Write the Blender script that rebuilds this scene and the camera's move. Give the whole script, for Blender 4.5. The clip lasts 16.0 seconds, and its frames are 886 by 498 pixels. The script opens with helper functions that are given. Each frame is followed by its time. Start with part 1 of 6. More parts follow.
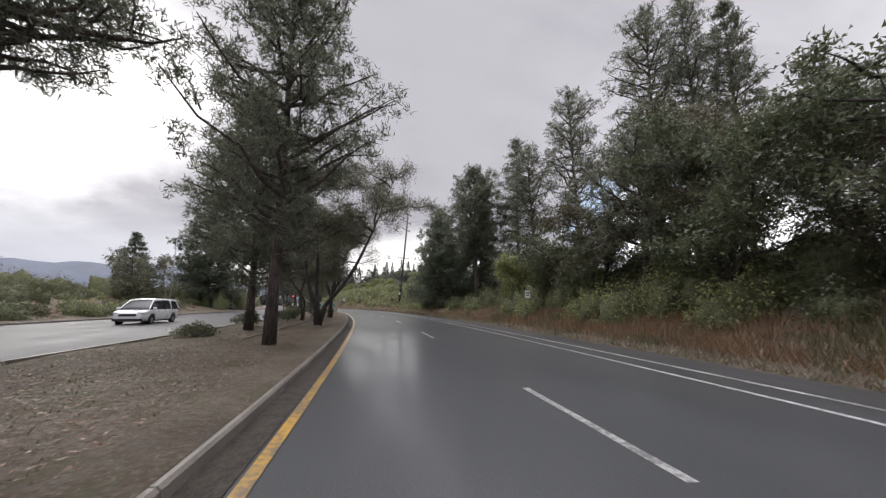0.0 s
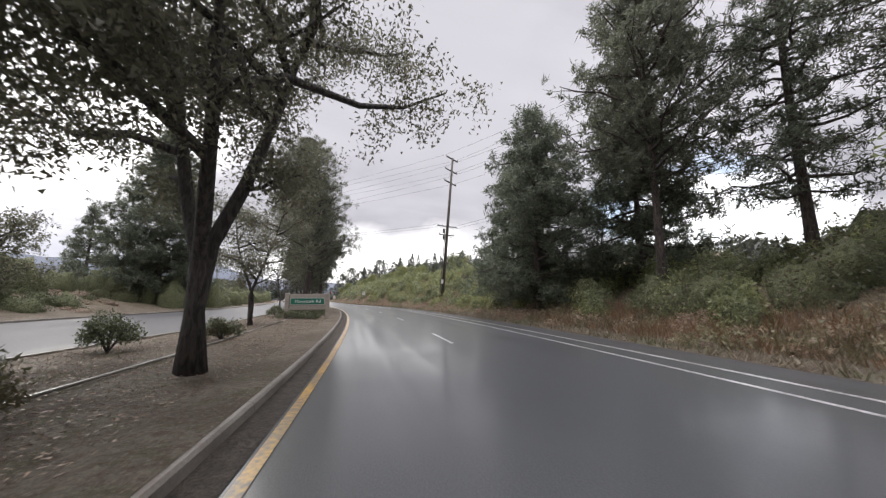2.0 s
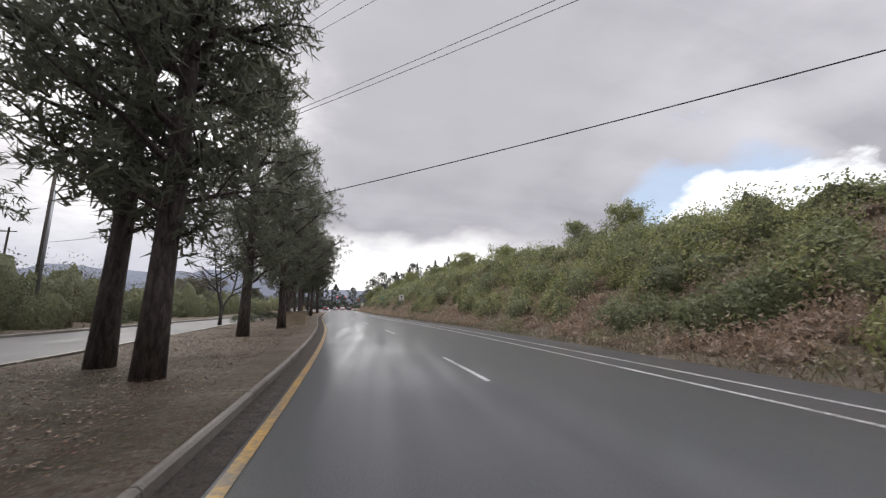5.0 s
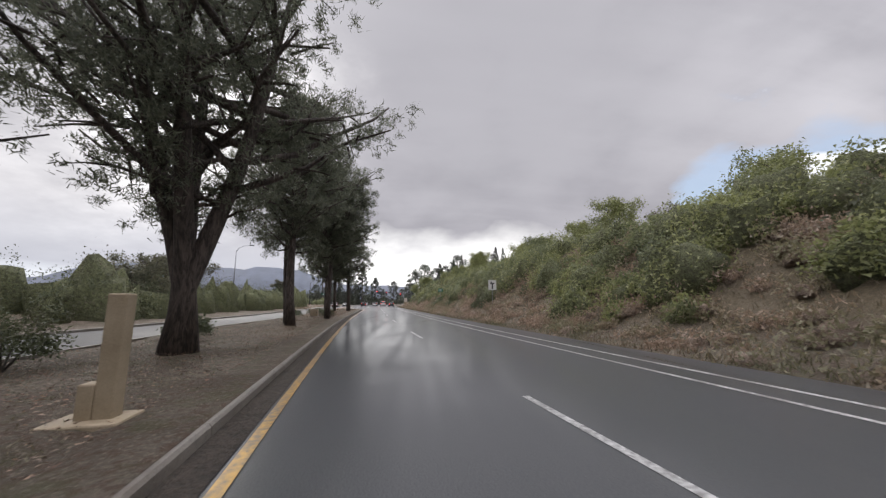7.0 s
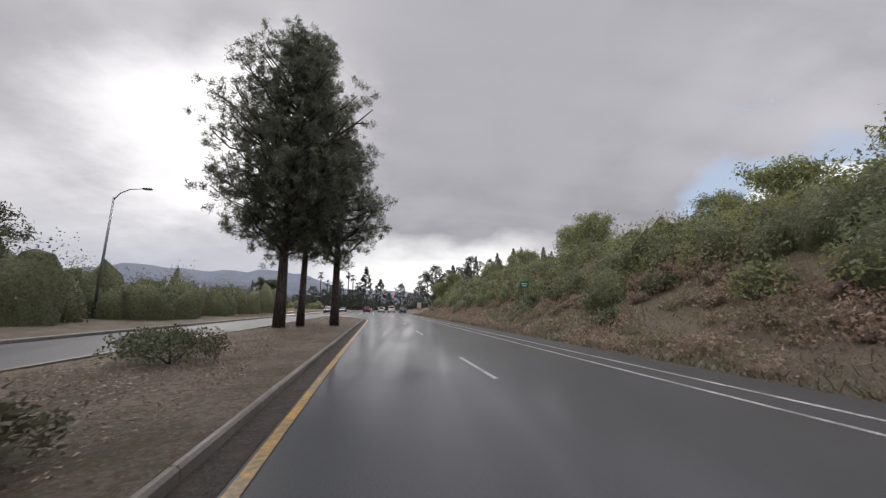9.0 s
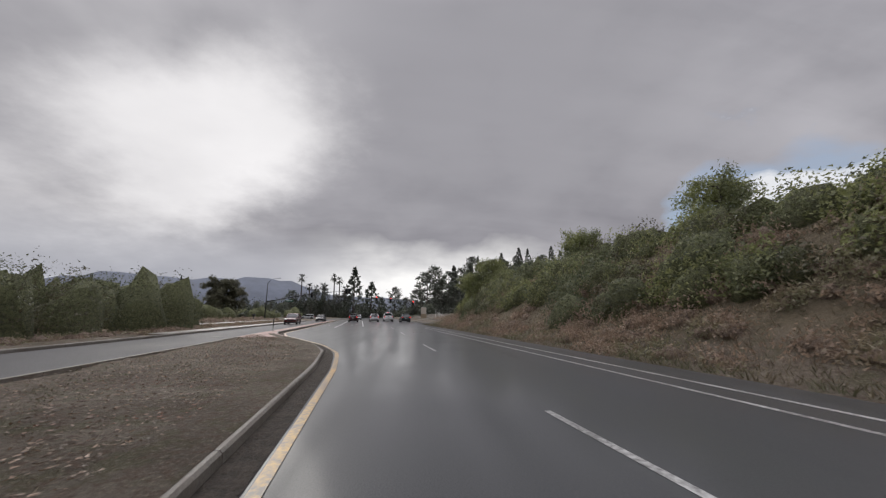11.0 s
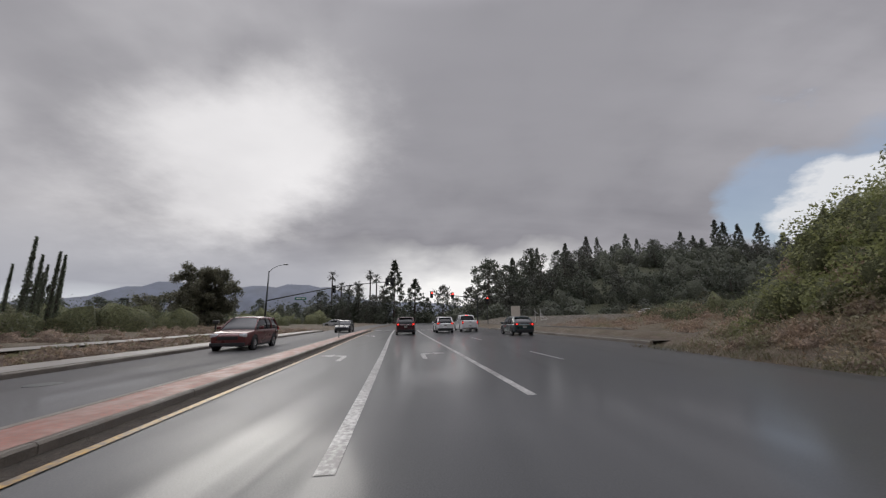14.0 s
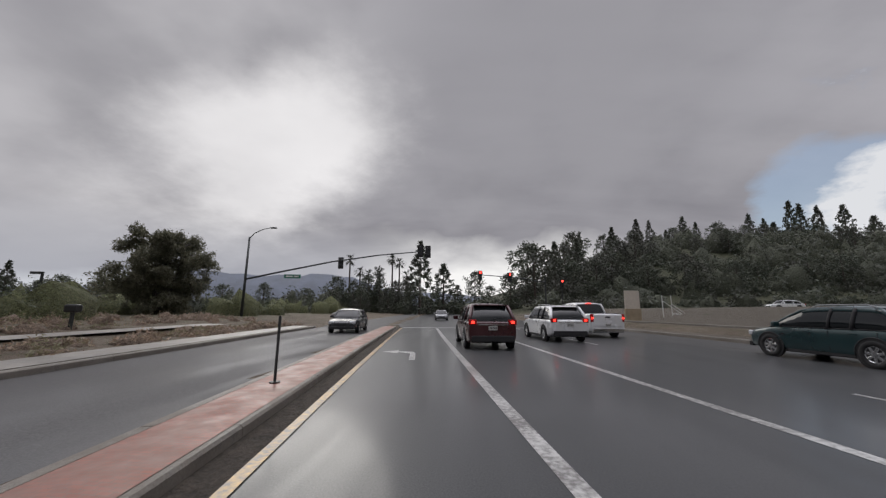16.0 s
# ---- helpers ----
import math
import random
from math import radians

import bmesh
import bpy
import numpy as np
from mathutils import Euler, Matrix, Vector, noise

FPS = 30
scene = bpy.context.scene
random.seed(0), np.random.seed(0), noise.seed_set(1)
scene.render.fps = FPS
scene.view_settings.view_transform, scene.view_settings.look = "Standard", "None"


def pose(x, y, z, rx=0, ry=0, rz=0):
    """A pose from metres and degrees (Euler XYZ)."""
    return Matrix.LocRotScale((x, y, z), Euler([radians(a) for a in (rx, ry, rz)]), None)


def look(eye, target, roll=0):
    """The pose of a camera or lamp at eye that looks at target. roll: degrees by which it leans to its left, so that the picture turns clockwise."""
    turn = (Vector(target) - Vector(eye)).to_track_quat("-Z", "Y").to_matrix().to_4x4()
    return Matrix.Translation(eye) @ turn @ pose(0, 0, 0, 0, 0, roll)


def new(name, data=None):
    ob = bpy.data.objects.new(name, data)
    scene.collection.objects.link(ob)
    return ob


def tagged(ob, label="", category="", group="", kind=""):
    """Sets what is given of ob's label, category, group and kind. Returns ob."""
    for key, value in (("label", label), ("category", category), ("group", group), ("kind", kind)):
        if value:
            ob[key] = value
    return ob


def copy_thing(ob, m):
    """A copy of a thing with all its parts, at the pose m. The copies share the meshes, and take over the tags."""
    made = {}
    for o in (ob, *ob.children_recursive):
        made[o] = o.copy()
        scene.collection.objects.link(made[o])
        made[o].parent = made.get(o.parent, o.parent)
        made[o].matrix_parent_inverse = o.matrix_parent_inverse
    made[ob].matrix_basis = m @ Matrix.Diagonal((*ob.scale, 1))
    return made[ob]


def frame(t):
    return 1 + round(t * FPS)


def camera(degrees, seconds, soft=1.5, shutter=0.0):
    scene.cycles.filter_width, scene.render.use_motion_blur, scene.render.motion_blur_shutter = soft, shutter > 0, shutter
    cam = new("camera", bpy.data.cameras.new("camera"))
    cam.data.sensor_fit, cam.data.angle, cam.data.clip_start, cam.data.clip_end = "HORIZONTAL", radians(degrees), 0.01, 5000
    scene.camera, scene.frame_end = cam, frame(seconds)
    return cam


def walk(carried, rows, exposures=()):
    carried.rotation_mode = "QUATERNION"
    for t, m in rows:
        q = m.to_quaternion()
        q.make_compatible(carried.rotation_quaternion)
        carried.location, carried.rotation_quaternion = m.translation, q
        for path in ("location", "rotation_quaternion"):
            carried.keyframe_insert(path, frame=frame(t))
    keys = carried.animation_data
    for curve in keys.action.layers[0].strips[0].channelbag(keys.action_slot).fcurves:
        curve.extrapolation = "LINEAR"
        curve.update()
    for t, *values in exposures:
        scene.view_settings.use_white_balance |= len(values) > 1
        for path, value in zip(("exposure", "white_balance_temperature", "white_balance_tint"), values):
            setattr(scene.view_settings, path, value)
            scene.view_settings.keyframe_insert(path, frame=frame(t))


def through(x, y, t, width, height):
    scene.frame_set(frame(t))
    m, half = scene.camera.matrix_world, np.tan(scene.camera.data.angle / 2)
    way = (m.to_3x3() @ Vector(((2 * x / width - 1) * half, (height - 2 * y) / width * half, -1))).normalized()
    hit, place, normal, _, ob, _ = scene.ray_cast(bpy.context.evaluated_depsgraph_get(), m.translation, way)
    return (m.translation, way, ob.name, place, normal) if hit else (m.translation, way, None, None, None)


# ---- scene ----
cam = camera(103.8, 16.0, soft=1.3, shutter=0.05)
PATH = [
    (0.0, look((-0.00, -0.00, 1.40), (3.282, 9.315, 2.970), 0.06)),
    (0.5, look((1.11, 7.20, 1.40), (4.337, 16.553, 2.886), -0.63)),
    (1.0, look((2.07, 14.19, 1.40), (5.108, 23.612, 2.847), -0.53)),
    (1.5, look((2.90, 21.04, 1.40), (5.730, 30.520, 2.823), -0.82)),
    (2.0, look((3.58, 27.80, 1.40), (6.220, 37.344, 2.810), -0.25)),
    (2.5, look((4.11, 34.61, 1.40), (6.612, 44.172, 2.893), -0.16)),
    (3.0, look((4.48, 41.40, 1.40), (6.835, 50.989, 2.980), -0.92)),
    (3.5, look((4.69, 48.25, 1.40), (6.873, 57.868, 3.029), -1.64)),
    (4.0, look((4.75, 55.04, 1.40), (6.743, 64.695, 3.077), -1.14)),
    (4.5, look((4.65, 61.78, 1.40), (6.431, 71.493, 2.956), -1.46)),
    (4.7, look((4.57, 64.46, 1.40), (6.440, 74.149, 3.026), -0.73)),
    (6.8, look((1.86, 94.08, 1.40), (2.697, 103.927, 2.934), -0.18)),
    (7.0, look((1.40, 97.11, 1.40), (2.148, 106.966, 2.919), -0.30)),
    (7.5, look((0.14, 104.72, 1.40), (0.788, 114.570, 2.993), 0.48)),
    (8.0, look((-1.08, 112.44, 1.40), (-0.498, 122.282, 3.072), 0.47)),
    (8.5, look((-2.22, 120.15, 1.40), (-1.631, 129.989, 3.063), 0.82)),
    (9.0, look((-3.27, 127.80, 1.40), (-2.631, 137.634, 3.091), 0.65)),
    (9.5, look((-4.22, 135.32, 1.40), (-3.459, 145.146, 3.115), 0.12)),
    (9.7, look((-4.57, 138.32, 1.40), (-3.764, 148.134, 3.136), 0.08)),
    (11.8, look((-8.35, 167.65, 1.40), (-7.364, 177.398, 3.410), 0.40)),
    (12.0, look((-8.74, 170.21, 1.40), (-7.727, 179.942, 3.456), 0.79)),
    (12.5, look((-10.06, 176.51, 1.40), (-9.195, 186.249, 3.493), 1.37)),
    (13.0, look((-11.38, 182.73, 1.40), (-10.939, 192.494, 3.495), 1.07)),
    (13.5, look((-12.81, 188.80, 1.40), (-12.651, 198.588, 3.438), -0.16)),
    (14.0, look((-14.24, 194.68, 1.40), (-14.307, 204.477, 3.390), -0.66)),
    (14.5, look((-15.54, 200.32, 1.40), (-15.800, 210.137, 3.304), -0.62)),
    (15.0, look((-16.84, 205.73, 1.40), (-17.223, 215.544, 3.270), -0.49)),
    (15.5, look((-17.97, 210.85, 1.40), (-18.487, 220.678, 3.185), 0.08)),
    (16.0, look((-19.05, 215.53, 1.40), (-19.712, 225.351, 3.143), 0.36)),
]
EXPOSURES = [(0.0, 1.1), (0.8, 1.4), (2.0, 1.4), (2.5, 1.25), (3.0, 0.95), (3.5, 1.05), (4.7, 1.05), (7.0, 0.92), (8.5, 0.84), (9.5, 0.63), (12.0, 0.27), (16.0, 0.24)]
walk(cam, PATH, EXPOSURES)

# ---- road line: headings in degrees (left positive) every 40 m, distances along it are called s, sideways off (right positive)
HEADS = [-11.85, -6.54, 1.17, 9.65, 6.58, 6.62, 8.06, 5.98, 4.99, 4.5, 4.25, 4.08]
SG = np.arange(-160.0, 1200.0, 1.0)
HG = np.radians(np.interp(SG, np.arange(-20, 421, 40.0), HEADS))
XG = np.concatenate([[0], np.cumsum(-np.sin(HG[:-1]))])
YG = np.concatenate([[0], np.cumsum(np.cos(HG[:-1]))])
XG, YG = XG - XG[160], YG - YG[160]


def P(s, off, z=0.0):
    h = float(np.interp(s, SG, HG))
    return Vector((float(np.interp(s, SG, XG)) + off * math.cos(h), float(np.interp(s, SG, YG)) + off * math.sin(h), z))


def PV(s, off):
    h = np.interp(s, SG, HG)
    return np.interp(s, SG, XG) + off * np.cos(h), np.interp(s, SG, YG) + off * np.sin(h)


def head(s):
    return math.degrees(float(np.interp(s, SG, HG)))


def SO(x, y):
    """Road coordinates of world points (arrays), by stepping along the line."""
    s = np.array(y, float) * 1.01
    for _ in range(12):
        h = np.interp(s, SG, HG)
        s = np.clip(s + (x - np.interp(s, SG, XG)) * -np.sin(h) + (y - np.interp(s, SG, YG)) * np.cos(h), -159, 1190)
    h = np.interp(s, SG, HG)
    return s, (x - np.interp(s, SG, XG)) * np.cos(h) + (y - np.interp(s, SG, YG)) * np.sin(h)


def smooth(a, b, v):
    u = np.clip((v - a) / (b - a), 0, 1)
    return u * u * (3 - 2 * u)


# inner and outer edge of the opposite carriageway
OPP_S = [-160, 0, 30, 45, 97, 121, 130, 158, 175, 186, 1200]
OPP_IN = [-8.4, -8.2, -8.6, -7.6, -8.4, -8.0, -7.1, -7.4, -7.6, -8.1, -8.1]
OUT_S = [-160, 30, 60, 86, 120, 140, 165, 1200]
OPP_OUT = [-22.5, -23.0, -21.0, -17.2, -13.6, -12.6, -13.2, -13.4]
# left edge of our carriageway: kerb face
KF_S = [-160, 168, 172, 176, 180, 184, 188, 1200]
KF = [-1.45, -1.45, -1.7, -2.7, -4.3, -6.0, -6.95, -6.95]


def ground_z(s, off):
    z = np.full(np.shape(s), -0.06)
    inn, out, kf = np.interp(s, OPP_S, OPP_IN), np.interp(s, OUT_S, OPP_OUT), np.interp(s, KF_S, KF)
    med = np.clip(np.minimum(kf - 0.75 - off, off - inn), 0, 2)
    z = np.where(med > 0, 0.09 + 0.06 * smooth(0, 1.6, med), z)
    # bank on the near side
    r1 = smooth(9.0, 22, off) * 3.2 + smooth(22, 70, off) * 5
    r2 = smooth(8.6, 19, off) * 5.9 + smooth(20, 60, off) * 5
    r3 = smooth(10.6, 12.5, off) * 0.5 + smooth(14, 26, off) * 1.4
    a, b = smooth(52, 84, s) * (0.82 + 0.18 * smooth(86, 108, s)), smooth(0, 8, s - 203 - 6 * smooth(11, 19, off))
    right = (r1 * (1 - a) + r2 * a) * (1 - b) + r3 * b
    z = np.where(off > 8.2, np.maximum(z, -0.05 + right), z)
    # slope behind the opposite carriageway
    d = out - 0.3 - off
    left = smooth(0, 2, d) * 0.12 + smooth(2, 16, d) * (1.9 * (1 - smooth(80, 150, s)) + 0.5)
    z = np.where(d > 0, left, z)
    # far hill on the near side
    z = z + smooth(14, 120, off) * smooth(292, 385, s) * 32
    return z


# ---- light
SUN_AZ, SUN_EL = 27.0, 27.0
sun_to = Vector((-math.sin(radians(SUN_AZ)) * math.cos(radians(SUN_EL)), math.cos(radians(SUN_AZ)) * math.cos(radians(SUN_EL)), math.sin(radians(SUN_EL))))
sun = new("sun", bpy.data.lights.new("sun", "SUN"))
sun.data.energy, sun.data.angle, sun.data.color = 0.5, radians(28), (1.0, 0.96, 0.9)
sun.matrix_world = look((0, 0, 60), Vector((0, 0, 60)) - sun_to)

world = bpy.data.worlds.new("overcast_sky")
scene.world = world
world.use_nodes = True


class Nodes:
    """Small helper to write node graphs in few words."""

    def __init__(self, tree):
        self.t = tree
        tree.nodes.clear()

    def add(self, kind, op="", clamp=False, **links):
        n = self.t.nodes.new(kind)
        if op:
            n.operation = op
        if clamp:
            n.use_clamp = True
        for k, v in links.items():
            key = int(k[1:]) if k[0] == "i" and k[1:].isdigit() else k.replace("_", " ")
            sock = n.inputs[key]
            if isinstance(v, bpy.types.NodeSocket):
                self.t.links.new(v, sock)
            else:
                sock.default_value = v
        return n

    def math(self, op, a, b=0.0, clamp=False):
        return self.add("ShaderNodeMath", op, clamp, i0=a, i1=b).outputs[0]

    def mix(self, f, a, b):
        n = self.t.nodes.new("ShaderNodeMix")
        n.data_type = "RGBA"
        for sock, v in ((n.inputs[0], f), (n.inputs[6], a), (n.inputs[7], b)):
            if isinstance(v, bpy.types.NodeSocket):
                self.t.links.new(v, sock)
            else:
                sock.default_value = (*v, 1) if isinstance(v, tuple) and len(v) == 3 else v
        return n.outputs[2]

    def noise(self, vec, scale, detail=4.0, rough=0.55, dist=0.0):
        return self.add("ShaderNodeTexNoise", Vector=vec, Scale=scale, Detail=detail, Roughness=rough, Distortion=dist).outputs[0]

    def ramp(self, f, a, b, lo=0.0, hi=1.0):
        return self.add("ShaderNodeMapRange", Value=f, From_Min=a, From_Max=b, To_Min=lo, To_Max=hi).outputs[0]

    def bump(self, h, strength, dist):
        return self.add("ShaderNodeBump", Height=h, Strength=strength, Distance=dist).outputs[0]


def sky_vec(az, el):
    a, e = radians(az), radians(el)
    return (-math.sin(a) * math.cos(e), math.cos(a) * math.cos(e), math.sin(e))


g = Nodes(world.node_tree)
way = g.add("ShaderNodeTexCoord").outputs["Generated"]
parts_ = g.add("ShaderNodeSeparateXYZ", Vector=way).outputs
deck = g.math("ADD", g.math("MAXIMUM", parts_[2], 0.0), 0.32)
flat = g.add("ShaderNodeCombineXYZ", X=g.math("DIVIDE", parts_[0], deck), Y=g.math("DIVIDE", parts_[1], deck), Z=g.math("MULTIPLY", parts_[2], 0.8)).outputs[0]


def toward(az, el, wide):
    d = g.add("ShaderNodeVectorMath", "DOT_PRODUCT", i0=way, i1=sky_vec(az, el)).outputs["Value"]
    n = g.add("ShaderNodeMapRange", Value=d, From_Min=math.cos(radians(wide)), From_Max=1.0)
    n.interpolation_type = "SMOOTHSTEP"
    return n.outputs[0]


blue = g.add("ShaderNodeTexSky")
blue.sky_type, blue.sun_disc, blue.sun_elevation, blue.sun_rotation = "NISHITA", False, radians(SUN_EL), radians(-SUN_AZ)
blue = g.add("ShaderNodeVectorMath", "SCALE", i0=blue.outputs[0], Scale=0.13).outputs[0]
big = g.noise(flat, 1.1, 3, 0.5, 0.1)
fine = g.noise(flat, 2.9, 6, 0.5, 0.15)
body = g.math("ADD", g.math("MULTIPLY", big, 0.65), g.math("MULTIPLY", fine, 0.35))
shade = g.add("ShaderNodeMapRange", Value=body, From_Min=0.38, From_Max=0.62)
shade.interpolation_type = "SMOOTHSTEP"
shade = shade.outputs[0]
cloud = g.mix(shade, (0.205, 0.2, 0.222), (0.345, 0.337, 0.362))
drift = g.add("ShaderNodeVectorMath", "ADD", i0=flat, i1=(7.3, 2.6, 1.7)).outputs[0]
ragged = g.math("MULTIPLY", g.math("SUBTRACT", g.noise(drift, 3.6, 7, 0.62), 0.5), 1.05)
sq = lambda v: g.math("POWER", v, 1.7)
lobes = 0.0
for az_, el_, wide_, w_ in ((31, 22.5, 18, 0.62), (41, 17, 19, 0.5), (18, 31, 17, 0.4), (25, 27, 15, 0.25)):
    lobes = g.math("ADD", lobes, g.math("MULTIPLY", sq(toward(az_, el_, wide_)), w_))
glow = g.add("ShaderNodeMapRange", Value=g.math("ADD", lobes, g.math("MULTIPLY", ragged, toward(28, 25, 44))), From_Min=0.1, From_Max=1.12)
glow.interpolation_type = "SMOOTHSTEP"
glow = glow.outputs[0]
# long drawn-out bands in the cloud base
band = g.add("ShaderNodeMapping", Vector=flat, Rotation=(0, 0, radians(38)), Scale=(0.55, 2.3, 1)).outputs[0]
band = g.ramp(g.noise(band, 1.3, 6, 0.55, 0.2), 0.42, 0.64)
cloud = g.mix(g.math("MULTIPLY", band, 0.38), cloud, (0.42, 0.41, 0.44))
cloud = g.mix(glow, cloud, (1.02, 1.0, 1.0))
cloud = g.mix(g.math("MULTIPLY", toward(50, 26, 42), 0.6), cloud, g.mix(shade, (0.3, 0.293, 0.312), (0.46, 0.45, 0.465)))
cloud = g.mix(g.math("MULTIPLY", toward(-14, 30, 40), 0.55), cloud, (0.2, 0.196, 0.216))
up = g.add("ShaderNodeSeparateXYZ", Vector=way).outputs[2]
low = g.math("SUBTRACT", 1.0, g.ramp(up, 0.02, 0.22), True)
cloud = g.mix(g.math("MULTIPLY", low, toward(45, 8, 60)), cloud, (0.33, 0.34, 0.385))
strip = g.math("MULTIPLY", toward(-5, 6, 27), g.math("SUBTRACT", 1.0, g.ramp(g.math("ADD", up, g.math("MULTIPLY", fine, 0.16)), 0.18, 0.30), True))
cloud = g.mix(strip, cloud, (0.8, 0.79, 0.78))
rim = g.math("SUBTRACT", 1.0, g.ramp(g.math("ADD", up, g.math("MULTIPLY", fine, 0.05)), 0.075, 0.105), True)
cloud = g.mix(g.math("MULTIPLY", rim, toward(40, 4, 40)), cloud, (0.5, 0.515, 0.55))
rag = g.math("SUBTRACT", g.noise(flat, 4.5, 6, 0.6), 0.5)
gap = g.ramp(g.math("ADD", g.math("ADD", toward(-44.5, 13.5, 7.5), g.math("MULTIPLY", toward(-54, 12.5, 9), 0.9)), g.math("MULTIPLY", rag, 1.5)), 0.25, 0.75)
puff = g.ramp(g.math("ADD", g.math("ADD", toward(-50, 11, 8), g.math("MULTIPLY", toward(-59, 9, 10), 0.9)), g.math("MULTIPLY", rag, 1.9)), 0.4, 0.75)
near_gap = g.ramp(toward(-54, 12, 26), 0.1, 0.4)
gap = g.math("MULTIPLY", gap, near_gap, True)
puff = g.math("MULTIPLY", puff, near_gap, True)
zen = g.add("ShaderNodeMapRange", Value=up, From_Min=0.71, From_Max=0.97, To_Min=1.0, To_Max=7.0)
zen.interpolation_type = "SMOOTHSTEP"
cloud = g.add("ShaderNodeVectorMath", "SCALE", i0=cloud, Scale=zen.outputs[0]).outputs[0]
sky = g.mix(g.math("MULTIPLY", gap, 0.47), cloud, blue)
sky = g.mix(puff, sky, (0.62, 0.63, 0.655))
bg = g.add("ShaderNodeBackground", Color=sky, Strength=1.0)
g.add("ShaderNodeOutputWorld", Surface=bg.outputs[0])

# ---- materials


def material(name, build):
    m = bpy.data.materials.new(name)
    m.use_nodes = True
    n = Nodes(m.node_tree)
    surf = build(n)
    n.add("ShaderNodeOutputMaterial", Surface=surf)
    return m


def pos(n, scale=(1, 1, 1)):
    c = n.add("ShaderNodeNewGeometry").outputs["Position"]
    return n.add("ShaderNodeMapping", Vector=c, Scale=scale).outputs[0]


def bsdf(n, **k):
    return n.add("ShaderNodeBsdfPrincipled", **k).outputs[0]


def asphalt_b(n):
    p = pos(n)
    grain, patch = n.noise(p, 60, 3), n.noise(p, 0.35, 4)
    streak = n.noise(pos(n, (1.6, 0.06, 1)), 1.0, 4)
    wet = n.ramp(n.math("ADD", n.math("MULTIPLY", streak, 0.6), n.math("MULTIPLY", patch, 0.4)), 0.3, 0.72)
    col = n.mix(n.ramp(grain, 0.3, 0.7), (0.036, 0.038, 0.04), (0.078, 0.08, 0.082))
    return bsdf(n, Base_Color=col, Roughness=n.ramp(wet, 0, 1, 0.52, 0.36), Specular_IOR_Level=0.2, Coat_Weight=n.ramp(wet, 0.1, 0.85, 0.12, 0.8), Coat_Roughness=n.ramp(grain, 0.3, 0.7, 0.1, 0.22), Coat_IOR=1.33, Normal=n.bump(n.math("MULTIPLY", grain, n.ramp(wet, 0, 1, 1.0, 0.35)), 0.35, 0.006))


def asphalt_old_b(n):
    p = pos(n)
    grain, patch, streak = n.noise(p, 50, 4), n.noise(p, 0.3, 5), n.noise(pos(n, (0.9, 0.05, 1)), 1.0, 5)
    wet = n.ramp(n.math("ADD", n.math("MULTIPLY", streak, 0.55), n.math("MULTIPLY", patch, 0.45)), 0.38, 0.62)
    col = n.mix(n.ramp(grain, 0.3, 0.7), (0.06, 0.06, 0.062), (0.13, 0.128, 0.126))
    col = n.mix(n.math("MULTIPLY", wet, 0.5), col, (0.045, 0.046, 0.05))
    return bsdf(n, Base_Color=col, Roughness=n.ramp(wet, 0, 1, 0.75, 0.45), Specular_IOR_Level=0.15, Coat_Weight=n.ramp(wet, 0.2, 0.9, 0.0, 0.45), Coat_Roughness=0.14, Coat_IOR=1.33, Normal=n.bump(n.math("ADD", grain, n.math("MULTIPLY", streak, 2.0)), 0.4, 0.008))


def dirt_b(n):
    p = pos(n)
    a, b, c, e = n.noise(p, 0.5, 5), n.noise(p, 7, 7, 0.72), n.noise(p, 24, 6, 0.75), n.noise(p, 2.2, 5, 0.65)
    col = n.mix(n.ramp(a, 0.35, 0.65), (0.082, 0.069, 0.052), (0.155, 0.13, 0.098))
    col = n.mix(n.ramp(b, 0.46, 0.6), col, (0.085, 0.057, 0.04))
    col = n.mix(n.math("MULTIPLY", n.ramp(e, 0.5, 0.62), 0.65), col, (0.07, 0.07, 0.034))
    col = n.mix(n.math("MULTIPLY", n.ramp(c, 0.54, 0.66), 0.7), col, (0.26, 0.215, 0.165))
    col = n.mix(n.math("MULTIPLY", n.ramp(c, 0.46, 0.34), 0.6), col, (0.028, 0.022, 0.017))
    # rough grass and scrub grow on the raised slopes
    high = n.ramp(n.math("ADD", n.add("ShaderNodeSeparateXYZ", Vector=p).outputs[2], n.math("MULTIPLY", b, 0.8)), 0.7, 1.5)
    col = n.mix(n.math("MULTIPLY", high, 0.8), col, n.mix(n.ramp(b, 0.4, 0.62), (0.085, 0.068, 0.042), (0.16, 0.13, 0.085)))
    # green scrub on the far slopes beyond the junction
    beyond = n.ramp(n.add("ShaderNodeSeparateXYZ", Vector=p).outputs[1], 228, 250)
    col = n.mix(n.math("MULTIPLY", n.math("MULTIPLY", high, beyond), 0.9), col, n.mix(n.ramp(b, 0.4, 0.62), (0.03, 0.036, 0.02), (0.06, 0.066, 0.036)))
    h = n.math("ADD", n.math("MULTIPLY", b, 0.7), n.math("MULTIPLY", c, 0.3))
    return bsdf(n, Base_Color=col, Roughness=n.ramp(a, 0.3, 0.7, 0.95, 0.72), Specular_IOR_Level=0.25, Normal=n.bump(h, 1.0, 0.13))


